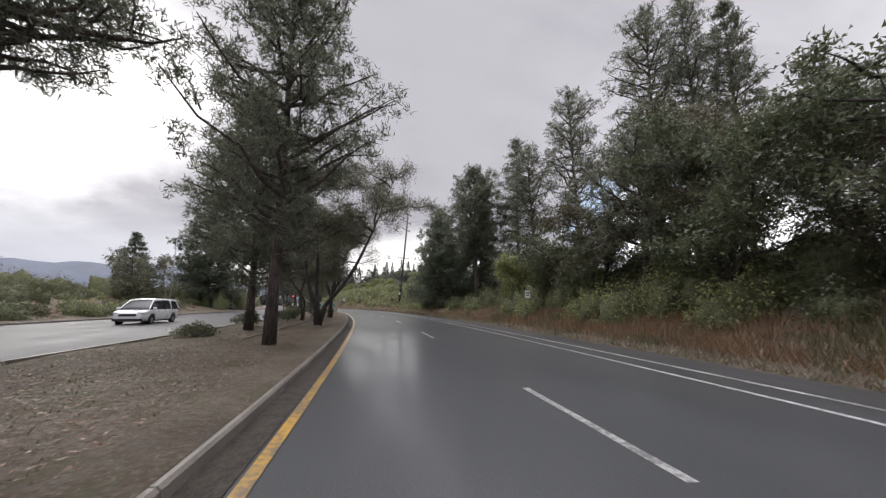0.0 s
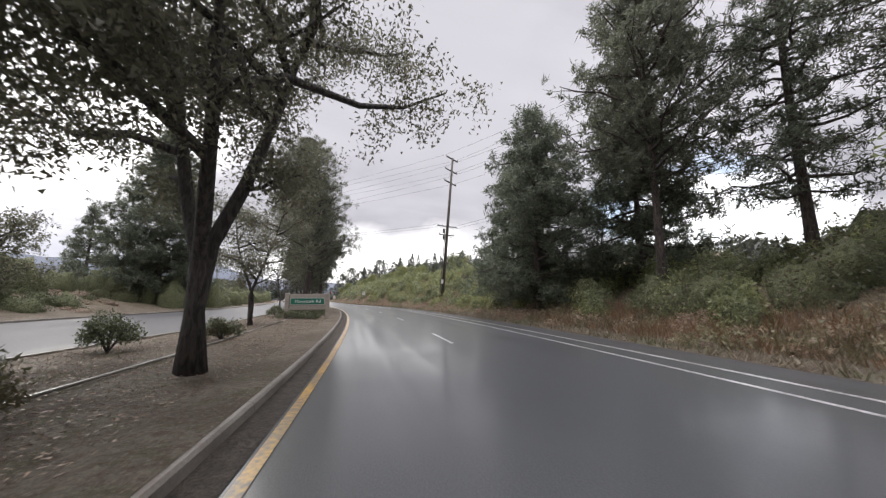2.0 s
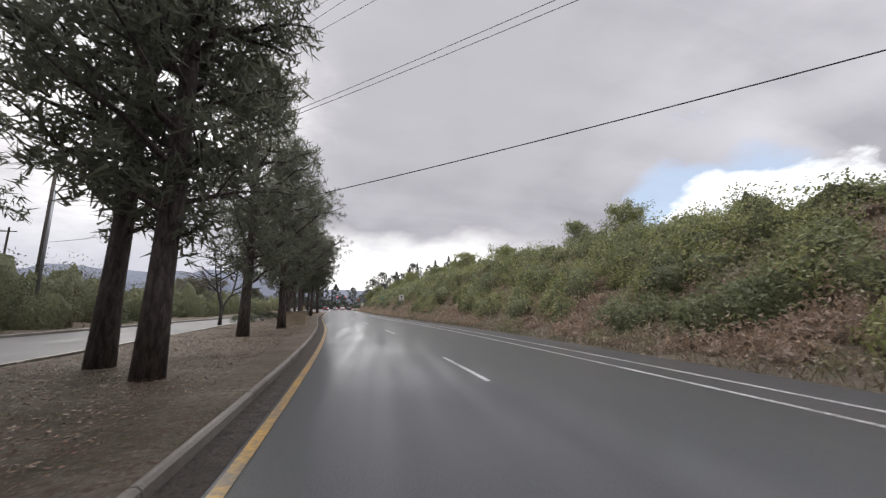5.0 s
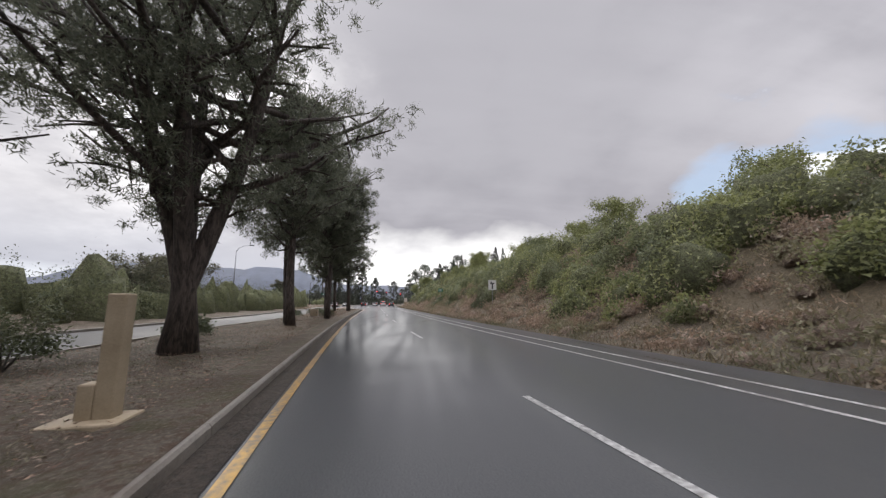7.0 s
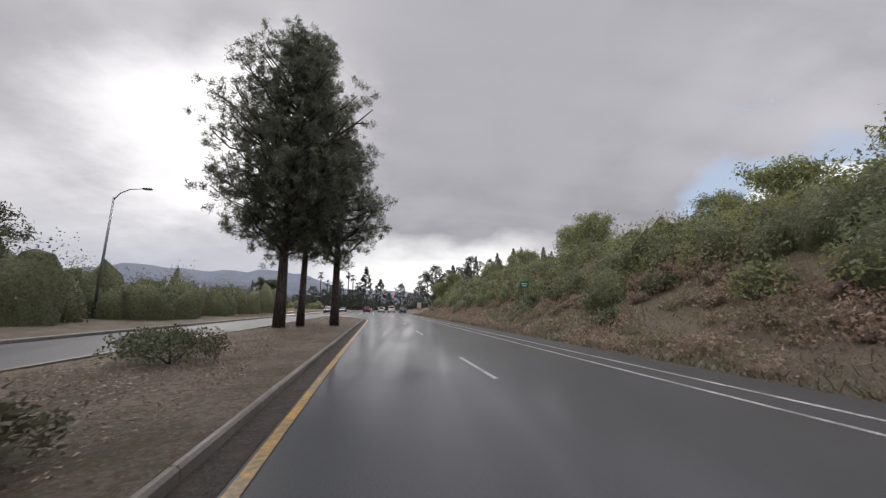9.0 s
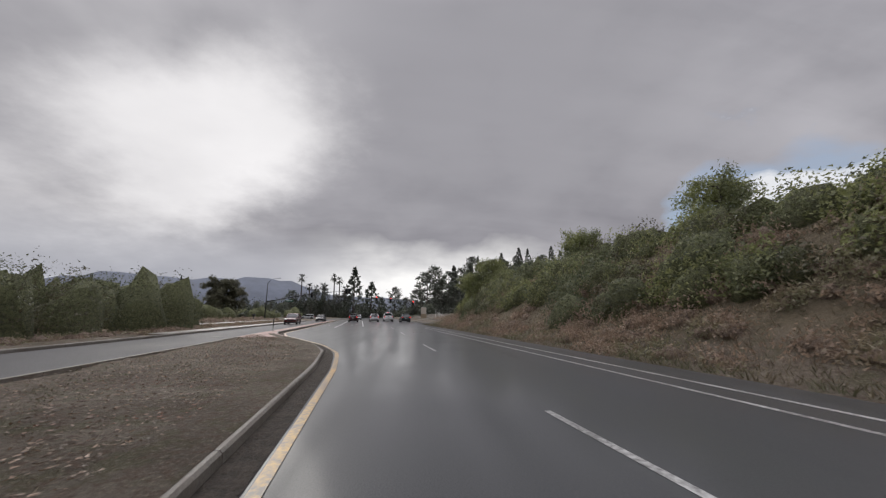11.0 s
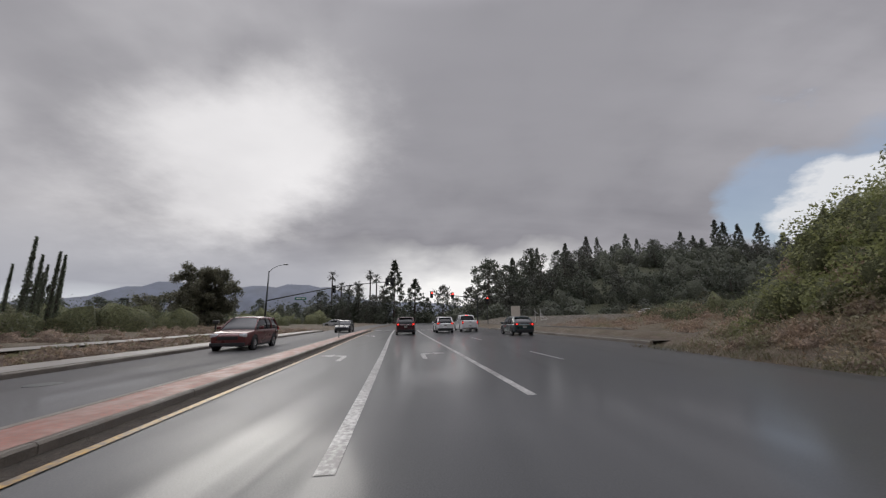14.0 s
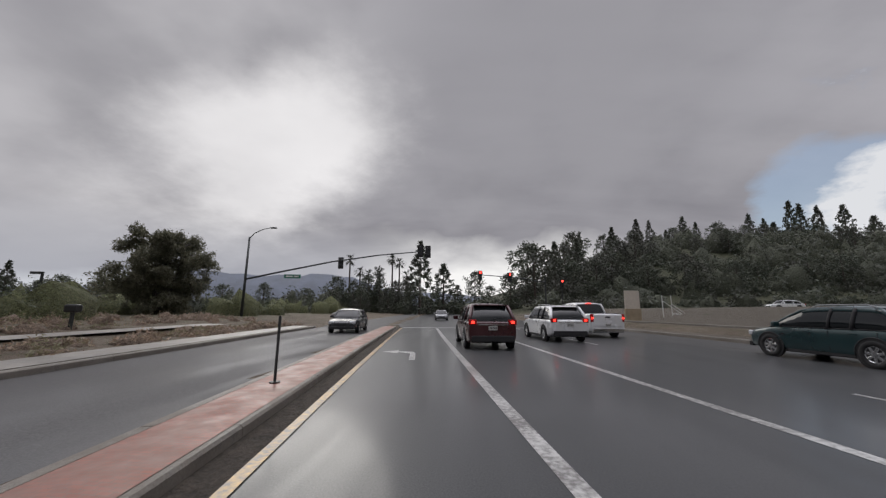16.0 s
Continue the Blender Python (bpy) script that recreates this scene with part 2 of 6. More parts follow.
def concrete_b(lo, hi, scale=1.0, rough=0.45):
    def f(n):
        p = pos(n)
        a, b = n.noise(p, 0.9 * scale, 5), n.noise(p, 30 * scale, 4)
        col = n.mix(n.ramp(n.math("ADD", n.math("MULTIPLY", a, 0.7), n.math("MULTIPLY", b, 0.3)), 0.35, 0.65), lo, hi)
        return bsdf(n, Base_Color=col, Roughness=n.ramp(a, 0.3, 0.7, rough - 0.15, rough + 0.15), Specular_IOR_Level=0.3, Normal=n.bump(b, 0.4, 0.006))
    return f


def kerb_b(n):
    p = pos(n)
    a, b, c = n.noise(p, 0.5, 5, 0.6), n.noise(p, 4, 5, 0.65), n.noise(p, 40, 4)
    col = n.mix(n.ramp(n.math("ADD", n.math("MULTIPLY", b, 0.7), n.math("MULTIPLY", c, 0.3)), 0.38, 0.62), (0.1, 0.09, 0.076), (0.24, 0.22, 0.19))
    soil = n.ramp(n.math("ADD", n.math("MULTIPLY", a, 0.65), n.math("MULTIPLY", b, 0.35)), 0.44, 0.58)
    col = n.mix(n.math("MULTIPLY", soil, 0.6), col, n.mix(b, (0.045, 0.035, 0.026), (0.095, 0.075, 0.056)))
    return bsdf(n, Base_Color=col, Roughness=n.ramp(b, 0.3, 0.7, 0.4, 0.8), Normal=n.bump(n.math("ADD", b, c), 0.6, 0.015))


def brickpave_b(n):
    c = n.add("ShaderNodeNewGeometry").outputs["Position"]
    t = n.add("ShaderNodeTexBrick", Vector=c, Color1=(0.27, 0.10, 0.07, 1), Color2=(0.20, 0.08, 0.06, 1), Mortar=(0.15, 0.11, 0.09, 1), Scale=4.5, Mortar_Size=0.02)
    col = n.mix(n.ramp(n.noise(c, 2, 5), 0.4, 0.7), t.outputs[0], (0.2, 0.12, 0.095))
    return bsdf(n, Base_Color=col, Roughness=n.ramp(n.noise(c, 3, 5), 0.35, 0.65, 0.4, 0.65), Normal=n.bump(t.outputs[1], -0.4, 0.006))


def paint_line_b(c):
    def f(n):
        p = pos(n)
        w = n.ramp(n.math("ADD", n.math("MULTIPLY", n.noise(p, 14, 5), 0.6), n.math("MULTIPLY", n.noise(p, 1.2, 3), 0.4)), 0.4, 0.58)
        return bsdf(n, Base_Color=n.mix(n.math("MULTIPLY", w, 0.9), c, (0.1, 0.095, 0.09)), Roughness=0.35)
    return f


def plain_b(c, rough=0.5, metal=0.0, var=0.25, scale=6.0, coat=0.0):
    def f(n):
        p = pos(n)
        a = n.noise(p, scale, 5, 0.6)
        dark = tuple(v * (1 - var) for v in c)
        return bsdf(n, Base_Color=n.mix(n.ramp(a, 0.35, 0.65), dark, c), Roughness=n.ramp(a, 0.3, 0.7, rough * 0.8, min(1, rough * 1.2)), Metallic=metal, Coat_Weight=coat, Coat_Roughness=0.08)
    return f


def leaf_b(c1, c2, c3=None, patch=0.35, through=0.38):
    def f(n):
        geo = n.add("ShaderNodeNewGeometry")
        r = geo.outputs["Random Per Island"]
        col = n.mix(r, c1, c2)
        if c3:
            col = n.mix(n.ramp(n.noise(geo.outputs["Position"], patch, 3), 0.48, 0.6), col, n.mix(r, tuple(v * 0.7 for v in c3), c3))
        d = bsdf(n, Base_Color=col, Roughness=0.5)
        t = n.add("ShaderNodeBsdfTranslucent", Color=col).outputs[0]
        return n.add("ShaderNodeMixShader", i0=through, i1=d, i2=t).outputs[0]
    return f


def bark_b(c1, c2):
    def f(n):
        p = pos(n, (1, 1, 0.22))
        a, b = n.noise(p, 14, 6, 0.65, 0.6), n.noise(p, 2.0, 3)
        col = n.mix(n.ramp(a, 0.4, 0.62), c1, c2)
        col = n.mix(n.math("MULTIPLY", n.ramp(b, 0.5, 0.7), 0.5), col, tuple(v * 0.5 for v in c1))
        return bsdf(n, Base_Color=col, Roughness=0.8, Normal=n.bump(a, 1.0, 0.04))
    return f


# mottled colour for bare earth, and for the painted shade inside shrubs
def shadecore_earth_b(c1, c2):
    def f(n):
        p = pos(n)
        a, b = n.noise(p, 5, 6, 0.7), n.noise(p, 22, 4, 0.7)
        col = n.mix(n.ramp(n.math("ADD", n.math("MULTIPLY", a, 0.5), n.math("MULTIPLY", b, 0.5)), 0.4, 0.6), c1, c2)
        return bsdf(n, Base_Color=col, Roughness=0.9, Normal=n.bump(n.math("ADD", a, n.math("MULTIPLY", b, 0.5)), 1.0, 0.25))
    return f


def glow_b(c, power):
    def f(n):
        return bsdf(n, Base_Color=(*c, 1), Roughness=0.2, Emission_Color=(*c, 1), Emission_Strength=power)
    return f


M = {
    "asphalt": material("wet_asphalt", asphalt_b),
    "asphalt_old": material("patchy_wet_asphalt", asphalt_old_b),
    "dirt": material("wet_dirt", dirt_b),
    "kerb": material("kerb_concrete", kerb_b),
    "gutter": material("silted_gutter", shadecore_earth_b((0.036, 0.029, 0.022), (0.1, 0.08, 0.06))),
    "walk": material("pavement_concrete", concrete_b((0.13, 0.12, 0.105), (0.25, 0.235, 0.21))),
    "tanearth": material("tan_earth", shadecore_earth_b((0.07, 0.06, 0.044), (0.155, 0.135, 0.105))),
    "brickpave": material("red_stamped_paving", brickpave_b),
    "white_line": material("white_road_paint", paint_line_b((0.5, 0.5, 0.485))),
    "yellow_line": material("yellow_road_paint", paint_line_b((0.44, 0.26, 0.05))),
    "stucco": material("tan_stucco", concrete_b((0.24, 0.19, 0.125), (0.37, 0.305, 0.215), 1.6, 0.6)),
    "greywood": material("painted_sign_board", plain_b((0.36, 0.32, 0.27), 0.7, 0, 0.3, 9)),
    "green": material("green_sign_sheet", plain_b((0.008, 0.16, 0.1), 0.35, 0, 0.25, 3)),
    "white": material("white_sign_sheet", plain_b((0.72, 0.72, 0.7), 0.4, 0, 0.1, 4)),
    "black": material("black_paint", plain_b((0.02, 0.02, 0.02), 0.45)),
    "steel": material("galvanised_steel", plain_b((0.3, 0.31, 0.32), 0.4, 0.7, 0.3, 12)),
    "darksteel": material("weathered_dark_metal", plain_b((0.06, 0.065, 0.065), 0.5, 0.5, 0.3, 8)),
    "polewood": material("tarred_pole_wood", bark_b((0.05, 0.042, 0.036), (0.13, 0.11, 0.095))),
    "ceramic": material("grey_insulator", plain_b((0.2, 0.2, 0.21), 0.25)),
    "barkpine": material("pine_bark", bark_b((0.035, 0.028, 0.024), (0.12, 0.095, 0.08))),
    "barkoak": material("oak_bark", bark_b((0.03, 0.026, 0.023), (0.10, 0.088, 0.078))),
    "pine": material("pine_needles", leaf_b((0.095, 0.108, 0.076), (0.2, 0.21, 0.148), None, 0.35, 0.52)),
    "fir": material("dark_conifer_needles", leaf_b((0.085, 0.104, 0.074), (0.175, 0.195, 0.135), None, 0.35, 0.52)),
    "oak": material("oak_leaves", leaf_b((0.09, 0.092, 0.062), (0.19, 0.185, 0.125), None, 0.35, 0.5)),
    "shrub": material("green_shrub_leaves", leaf_b((0.15, 0.17, 0.066), (0.32, 0.335, 0.145), (0.2, 0.225, 0.118), 0.18, 0.5)),
    "shrubdark": material("dark_shrub_leaves", leaf_b((0.06, 0.078, 0.042), (0.13, 0.145, 0.075), (0.125, 0.11, 0.065), 0.2)),
    "brush": material("brown_dry_brush", leaf_b((0.22, 0.155, 0.11), (0.39, 0.29, 0.21), (0.25, 0.235, 0.14), 0.4, 0.45)),
    "rust": material("rust_dry_grass", leaf_b((0.14, 0.08, 0.045), (0.26, 0.16, 0.09), (0.13, 0.115, 0.06), 0.5, 0.3)),
    # darker than the leaves: shade within the undergrowth put into the colour
    "coreshade": material("shrub_core_shade", shadecore_earth_b((0.05, 0.056, 0.026), (0.17, 0.18, 0.08))),
    "coreshadefar": material("wood_core_shade", shadecore_earth_b((0.03, 0.036, 0.024), (0.075, 0.082, 0.052))),
    "coreshadedry": material("brush_core_shade", shadecore_earth_b((0.1, 0.07, 0.05), (0.28, 0.21, 0.155))),
    "drygrass": material("dry_olive_grass", leaf_b((0.1, 0.08, 0.052), (0.24, 0.195, 0.13), (0.13, 0.13, 0.068), 0.4, 0.3)),
    "litter": material("leaf_litter", leaf_b((0.05, 0.032, 0.02), (0.32, 0.22, 0.15), (0.2, 0.1, 0.06), 0.7, 0.1)),
    "farwood": material("far_wood_leaves", leaf_b((0.055, 0.068, 0.052), (0.11, 0.122, 0.085), (0.085, 0.088, 0.072), 0.05, 0.3)),
    # the blue haze of distance is put into the hills' base colour
    "mountain": material("hazed_far_hill", plain_b((0.145, 0.165, 0.205), 0.95, 0, 0.3, 0.012)),
    "tyre": material("tyre_rubber", plain_b((0.015, 0.015, 0.016), 0.85)),
    "rim": material("alloy_rim", plain_b((0.45, 0.46, 0.47), 0.25, 0.9, 0.15)),
    "glass": material("dark_car_glass", plain_b((0.012, 0.015, 0.017), 0.04, 0, 0.1)),
    "trim": material("black_plastic_trim", plain_b((0.018, 0.018, 0.02), 0.75)),
    "chrome": material("chrome", plain_b((0.6, 0.6, 0.6), 0.12, 1.0, 0.05)),
    "tail": material("lit_tail_lamp", glow_b((0.9, 0.03, 0.02), 3.0)),
    "taildim": material("red_lamp_glass", plain_b((0.35, 0.01, 0.012), 0.1)),
    "headlamp": material("clear_lamp", plain_b((0.6, 0.62, 0.65), 0.08)),
    "redlight": material("red_signal_light", glow_b((1.0, 0.03, 0.02), 8.0)),
    "plate": material("number_plate", plain_b((0.5, 0.5, 0.48), 0.4)),
    "blue": material("blue_plastic", plain_b((0.02, 0.16, 0.5), 0.4)),
    "roof": material("clay_roof", plain_b((0.33, 0.16, 0.1), 0.7)),
    "plaster": material("pale_plaster", plain_b((0.55, 0.5, 0.43), 0.8, 0, 0.15)),
}
for key, c in (("car_red", (0.045, 0.004, 0.007)), ("car_white", (0.75, 0.76, 0.77)), ("car_teal", (0.008, 0.034, 0.038)), ("car_dark", (0.03, 0.032, 0.036)), ("car_maroon", (0.1, 0.02, 0.02)), ("car_silver", (0.4, 0.41, 0.42))):
    M[key] = material(key.replace("car_", "") + "_car_paint", plain_b(c, 0.28, 0.15, 0.12, 0.8, 0.6))

# ---- mesh helpers


def link_mesh(name, me, mat, parent=None, label=""):
    if mat is not None:
        me.materials.append(mat)
    ob = new(name, me)
    if parent is not None:
        ob.parent = parent
    return tagged(ob, label)


def part(name, bm, mat, parent=None, label="", shade=False):
    me = bpy.data.meshes.new(name)
    bmesh.ops.recalc_face_normals(bm, faces=bm.faces)
    if shade:
        for f in bm.faces:
            f.smooth = True
    bm.to_mesh(me)
    bm.free()
    return link_mesh(name, me, mat, parent, label)


def empty(name, m, label, category, group="", kind=""):
    ob = new(name)
    ob.empty_display_size = 0.2
    ob.matrix_world = m
    return tagged(ob, label, category, group, kind)


def mesh_from(name, verts, faces):
    me = bpy.data.meshes.new(name)
    verts, faces = np.asarray(verts, np.float32), np.asarray(faces, np.int32)
    n, k = faces.shape
    me.vertices.add(len(verts))
    me.vertices.foreach_set("co", verts.ravel())
    me.loops.add(n * k)
    me.loops.foreach_set("vertex_index", faces.ravel())
    me.polygons.add(n)
    me.polygons.foreach_set("loop_start", np.arange(0, n * k, k, dtype=np.int32))
    me.polygons.foreach_set("loop_total", np.full(n, k, np.int32))
    me.update(calc_edges=True)
    return me


def box(bm, x0, x1, y0, y1, z0, z1, bevel=0.0, m=None):
    r = bmesh.ops.create_cube(bm, size=1, matrix=Matrix.Translation(((x0 + x1) / 2, (y0 + y1) / 2, (z0 + z1) / 2)) @ Matrix.Diagonal((x1 - x0, y1 - y0, z1 - z0, 1)))
    if bevel:
        es = list({e for v in r["verts"] for e in v.link_edges})
        bmesh.ops.bevel(bm, geom=es, offset=bevel, segments=2, affect="EDGES", profile=0.5)
    if m is not None:
        bmesh.ops.transform(bm, matrix=m, verts=bm.verts)
    return bm


def tube(bm, pts, radii, sides=8, cap=True):
    """A tapered tube along points."""
    rings = []
    for i, p in enumerate(pts):
        p = Vector(p)
        d = (Vector(pts[min(i + 1, len(pts) - 1)]) - Vector(pts[max(i - 1, 0)])).normalized()
        a = d.orthogonal().normalized() if abs(d.z) < 0.99 else Vector((1, 0, 0))
        if rings:
            a = (prev - d * prev.dot(d)).normalized()
        prev = a
        b = d.cross(a)
        r = radii[i] if hasattr(radii, "__len__") else radii
        rings.append([bm.verts.new(p + (a * math.cos(t) + b * math.sin(t)) * r) for t in [2 * math.pi * k / sides for k in range(sides)]])
    for u, v in zip(rings, rings[1:]):
        for k in range(sides):
            bm.faces.new((u[k], u[(k + 1) % sides], v[(k + 1) % sides], v[k]))
    if cap:
        bm.faces.new(rings[0][::-1])
        bm.faces.new(rings[-1])
    return bm


def cyl(bm, r, depth, m=None, sides=24, r2=None):
    q = bmesh.ops.create_cone(bm, cap_ends=True, segments=sides, radius1=r, radius2=r if r2 is None else r2, depth=depth, matrix=m or Matrix())
    return bm


def prism(bm, pts, thick):
    """A flat polygon with a thickness along its normal."""
    pts = [Vector(p) for p in pts]
    nrm = (pts[1] - pts[0]).cross(pts[2] - pts[0]).normalized() * thick
    a = [bm.verts.new(p) for p in pts]
    b = [bm.verts.new(p + nrm) for p in pts]
    bm.faces.new(a[::-1])
    bm.faces.new(b)
    for i in range(len(a)):
        j = (i + 1) % len(a)
        bm.faces.new((a[i], a[j], b[j], b[i]))
    return bm


def strip(name, svals, lanes, mat, parent=None, label="", kind="structure"):
    """A ribbon along the road; lanes: rows of (off, z), where off and z may be functions of s."""
    val = lambda q, s: float(q(s)) if callable(q) else float(q)
    verts, faces = [], []
    for s in svals:
        for o, z in lanes:
            verts.append(P(s, val(o, s), val(z, s)))
    k = len(lanes)
    for i in range(len(svals) - 1):
        for j in range(k - 1):
            faces.append((i * k + j, i * k + j + 1, (i + 1) * k + j + 1, (i + 1) * k + j))
    ob = link_mesh(name, mesh_from(name, [tuple(v) for v in verts], faces), mat, parent, label)
    if kind and parent is None:
        ob["kind"] = kind
    return ob


# ---- ground, carriageways, kerbs


def axis(lo, hi, step, far, grow=1.35):
    out, d = list(np.arange(lo, hi + step / 2, step)), step
    a, b = out[0], out[-1]
    left, right = [], []
    while a > -far or b < far:
        d *= grow
        a, b = a - d, b + d
        left.append(a)
        right.append(b)
    return np.array(left[::-1] + out + right)


gx, gy = axis(-70, 48, 0.7, 3500), axis(-20, 300, 2.0, 3800)
GX, GY = np.meshgrid(gx, gy)
S_, O_ = SO(GX.ravel(), GY.ravel())
GZ = ground_z(S_, O_)
rough = np.array([noise.fractal((x * 0.35, y * 0.35, 0), 1, 2, 3) for x, y in zip(GX.ravel(), GY.ravel())])
soft_ground = (GZ > 0.0) | (O_ > 8.8)
GZ = GZ + np.where(soft_ground, rough * 0.05 * np.clip(1 + np.abs(O_) * 0.05, 1, 4), 0)
nx, ny = len(gx), len(gy)
idx = np.arange(nx * ny).reshape(ny, nx)
quads = np.stack([idx[:-1, :-1].ravel(), idx[:-1, 1:].ravel(), idx[1:, 1:].ravel(), idx[1:, :-1].ravel()], 1)
ground = link_mesh("ground", mesh_from("ground", np.stack([GX.ravel(), GY.ravel(), GZ], 1), quads), M["dirt"])
tagged(ground, "brown wet dirt ground with leaf litter", "ground", kind="structure")
for f in ground.data.polygons:
    f.use_smooth = True

kf = lambda s: np.interp(s, KF_S, KF)
SR = np.concatenate([np.arange(-60, 260, 1.5), np.arange(260, 700, 8)])
right_edge = lambda s: float(8.1 + smooth(205, 216, s) * 1.9)
road = strip("road", SR, [(lambda s: kf(s) + 0.02, -0.01), (lambda s: kf(s) + 0.55, 0.0), (1.0, 0.0), (4.0, 0.0), (6.6, 0.0), (right_edge, -0.02), (lambda s: right_edge(s) + 0.25, -0.14)], M["asphalt"])
tagged(road, "dark wet asphalt carriageway with sky reflections", "road")
opp_in, opp_out = (lambda s: np.interp(s, OPP_S, OPP_IN)), (lambda s: np.interp(s, OUT_S, OPP_OUT))
road2 = strip("road_opposite", SR, [(lambda s: opp_out(s) - 0.2, -0.1), (opp_out, 0.0), (lambda s: (opp_in(s) + opp_out(s)) / 2, 0.02), (lambda s: opp_in(s) - 0.02, 0.0)], M["asphalt_old"])
tagged(road2, "wet grey carriageway of the opposite direction", "road")
# cross street at the lights
bm = bmesh.new()
prism(bm, [P(250, -70, -0.012), P(268, -70, -0.012), P(268, 70, -0.012), P(250, 70, -0.012)][::-1], -0.03)
tagged(part("cross_street", bm, M["asphalt"]), "wet asphalt cross street at the traffic lights", "road", kind="structure")
gut = strip("gutter", np.arange(-60, 248, 1.5), [(lambda s: kf(s) - 0.01, 0.004), (lambda s: kf(s) + 0.36, 0.006)], M["gutter"])
tagged(gut, "gutter beside the kerb filled with wet brown silt", "gutter")


def kerb_run(name, label, edge, s0, s1, width, height, side, near0, near1):
    """Kerb of segments about 3 m long; side -1: rises to the left of edge."""
    top = empty(name, Matrix(), label, "kerb", kind="structure")
    s = s0
    while s < s1:
        e = min(s + 3.0, s1)
        bm = bmesh.new()
        prof = [(0, -0.15), (0.02, height - 0.03), (0.05, height), (width, height), (width, -0.15)]
        rings = []
        for q in np.linspace(s + 0.008, e - 0.008, 4):
            rings.append([bm.verts.new(P(q, float(edge(q)) + side * o, z)) for o, z in prof])
        for u, v in zip(rings, rings[1:]):
            for k in range(5):
                bm.faces.new((u[k], u[(k + 1) % 5], v[(k + 1) % 5], v[k]))
        bm.faces.new(rings[0])
        bm.faces.new(rings[-1][::-1])
        part("kerb_segment", bm, M["kerb"], top)
        s = e
    return top


kerb_run("kerb_median", "weathered brownish concrete kerb along the median", kf, -30, 246, 0.15, 0.13, -1, 0, 0)
kerb_run("kerb_opposite", "low concrete kerb on the far side of the median", opp_in, -30, 246, 0.18, 0.13, 1, 0, 0)
kerb_run("kerb_outer", "pale concrete kerb of the opposite carriageway", opp_out, -30, 246, 0.2, 0.15, -1, 0, 0)
kerb_run("kerb_right", "concrete kerb before the open lot", lambda s: 10.25, 214, 248, 0.2, 0.14, 1, 0, 0)
tagged(strip("median_verge", np.arange(-40, 186, 1.5), [(lambda s: max(kf(s) - 1.15, opp_in(s) + 0.2), 0.1), (lambda s: kf(s) - 0.7, 0.148), (lambda s: kf(s) - 0.1, 0.134)], M["dirt"]), "wet brown dirt banked against the kerb", "verge")
pave = strip("median_paving", np.arange(181, 246.1, 1.0), [(lambda s: opp_in(s) + 0.15, 0.125), (lambda s: (opp_in(s) + kf(s)) / 2, 0.15), (lambda s: kf(s) - 0.12, 0.136)], M["brickpave"])
tagged(pave, "reddish stamped paving on the narrow median", "paving")
tagged(strip("pavement_right", np.arange(214, 248, 2.0), [(10.4, 0.13), (12.0, 0.2), (13.45, 0.5)], M["tanearth"]), "wet tan earth verge beside the open lot", "verge")
tagged(strip("pavement_left", np.arange(186, 248, 2.0), [(-14.9, 0.16), (-13.6, 0.14)], M["walk"]), "grey concrete pavement beside the planting strip", "pavement")

tagged(strip("path_left", np.arange(190, 246, 2.0), [(-20.6, 0.36), (-19.0, 0.33)], M["walk"]), "pale wet path behind the planting strip", "path")


def line(name, off, s0, s1, w, mat, label, z=0.005, category="road marking", kind="structure", group=""):
    n = max(2, int((s1 - s0) / 1.5) + 1)
    o = off if callable(off) else (lambda s: off)
    ob = strip(name, np.linspace(s0, s1, n), [(lambda s: o(s) - w / 2, z), (lambda s: o(s) + w / 2, z)], mat, kind=kind)
    return tagged(ob, label, category, group)


line("edge_line_yellow", lambda s: kf(s) + 0.47 if s < 176 else kf(s) + 0.43, -40, 246, 0.13, M["yellow_line"], "worn yellow line beside the median", 0.011)
line("lane_line_inner", 5.9, -40, 196, 0.11, M["white_line"], "white line along the narrow cycle lane")
line("lane_line_outer", 6.7, -40, 200, 0.11, M["white_line"], "white edge line before the dirt shoulder")
line("pocket_line", -3.73, 200, 246, 0.2, M["white_line"], "wide white line of the turning lane")
line("lane_line_solid", -0.58, 203, 246, 0.18, M["white_line"], "white line between two lanes")
line("stop_line", lambda s: 1.6, 246.5, 247.1, 16.0, M["white_line"], "white stop line at the traffic lights")
s = 14.7 - 12.1 * 4
while s < 246:
    if s > -30:
        line("lane_dash", 2.5 if s < 190 else 2.6, s, s + 3.2, 0.11, M["white_line"], "white dash between the two lanes", 0.005, "road marking", "", "lane dashes")
    s += 12.1


def arrow(s, off, turn):
    bm = bmesh.new()
    def q(a, b):
        return P(s + b, off + a * turn, 0.006)
    shapes = [[(-0.09, 0), (0.09, 0), (0.09, 1.5), (-0.09, 1.5)], [(-0.09, 1.5), (0.09, 1.5), (0.02, 2.0), (-0.5, 2.15), (-0.5, 1.95)], [(-0.5, 1.6), (-0.5, 2.5), (-1.05, 2.05)]]
    for sh in shapes:
        vs = [bm.verts.new(q(a, b)) for a, b in sh]
        bm.faces.new(vs)
    for f in bm.faces:
        f.normal_update()
        if f.normal.z < 0:
            f.normal_flip()
    me = bpy.data.meshes.new("turn_arrow")
    bm.to_mesh(me)
    bm.free()
    tagged(link_mesh("turn_arrow", me, M["white_line"]), "worn white turn arrow painted on wet asphalt", "road marking", "turn arrows")


arrow(209.5, -5.2, 1)
arrow(209.6, -2.1, -1)
arrow(228.0, -5.2, 1)
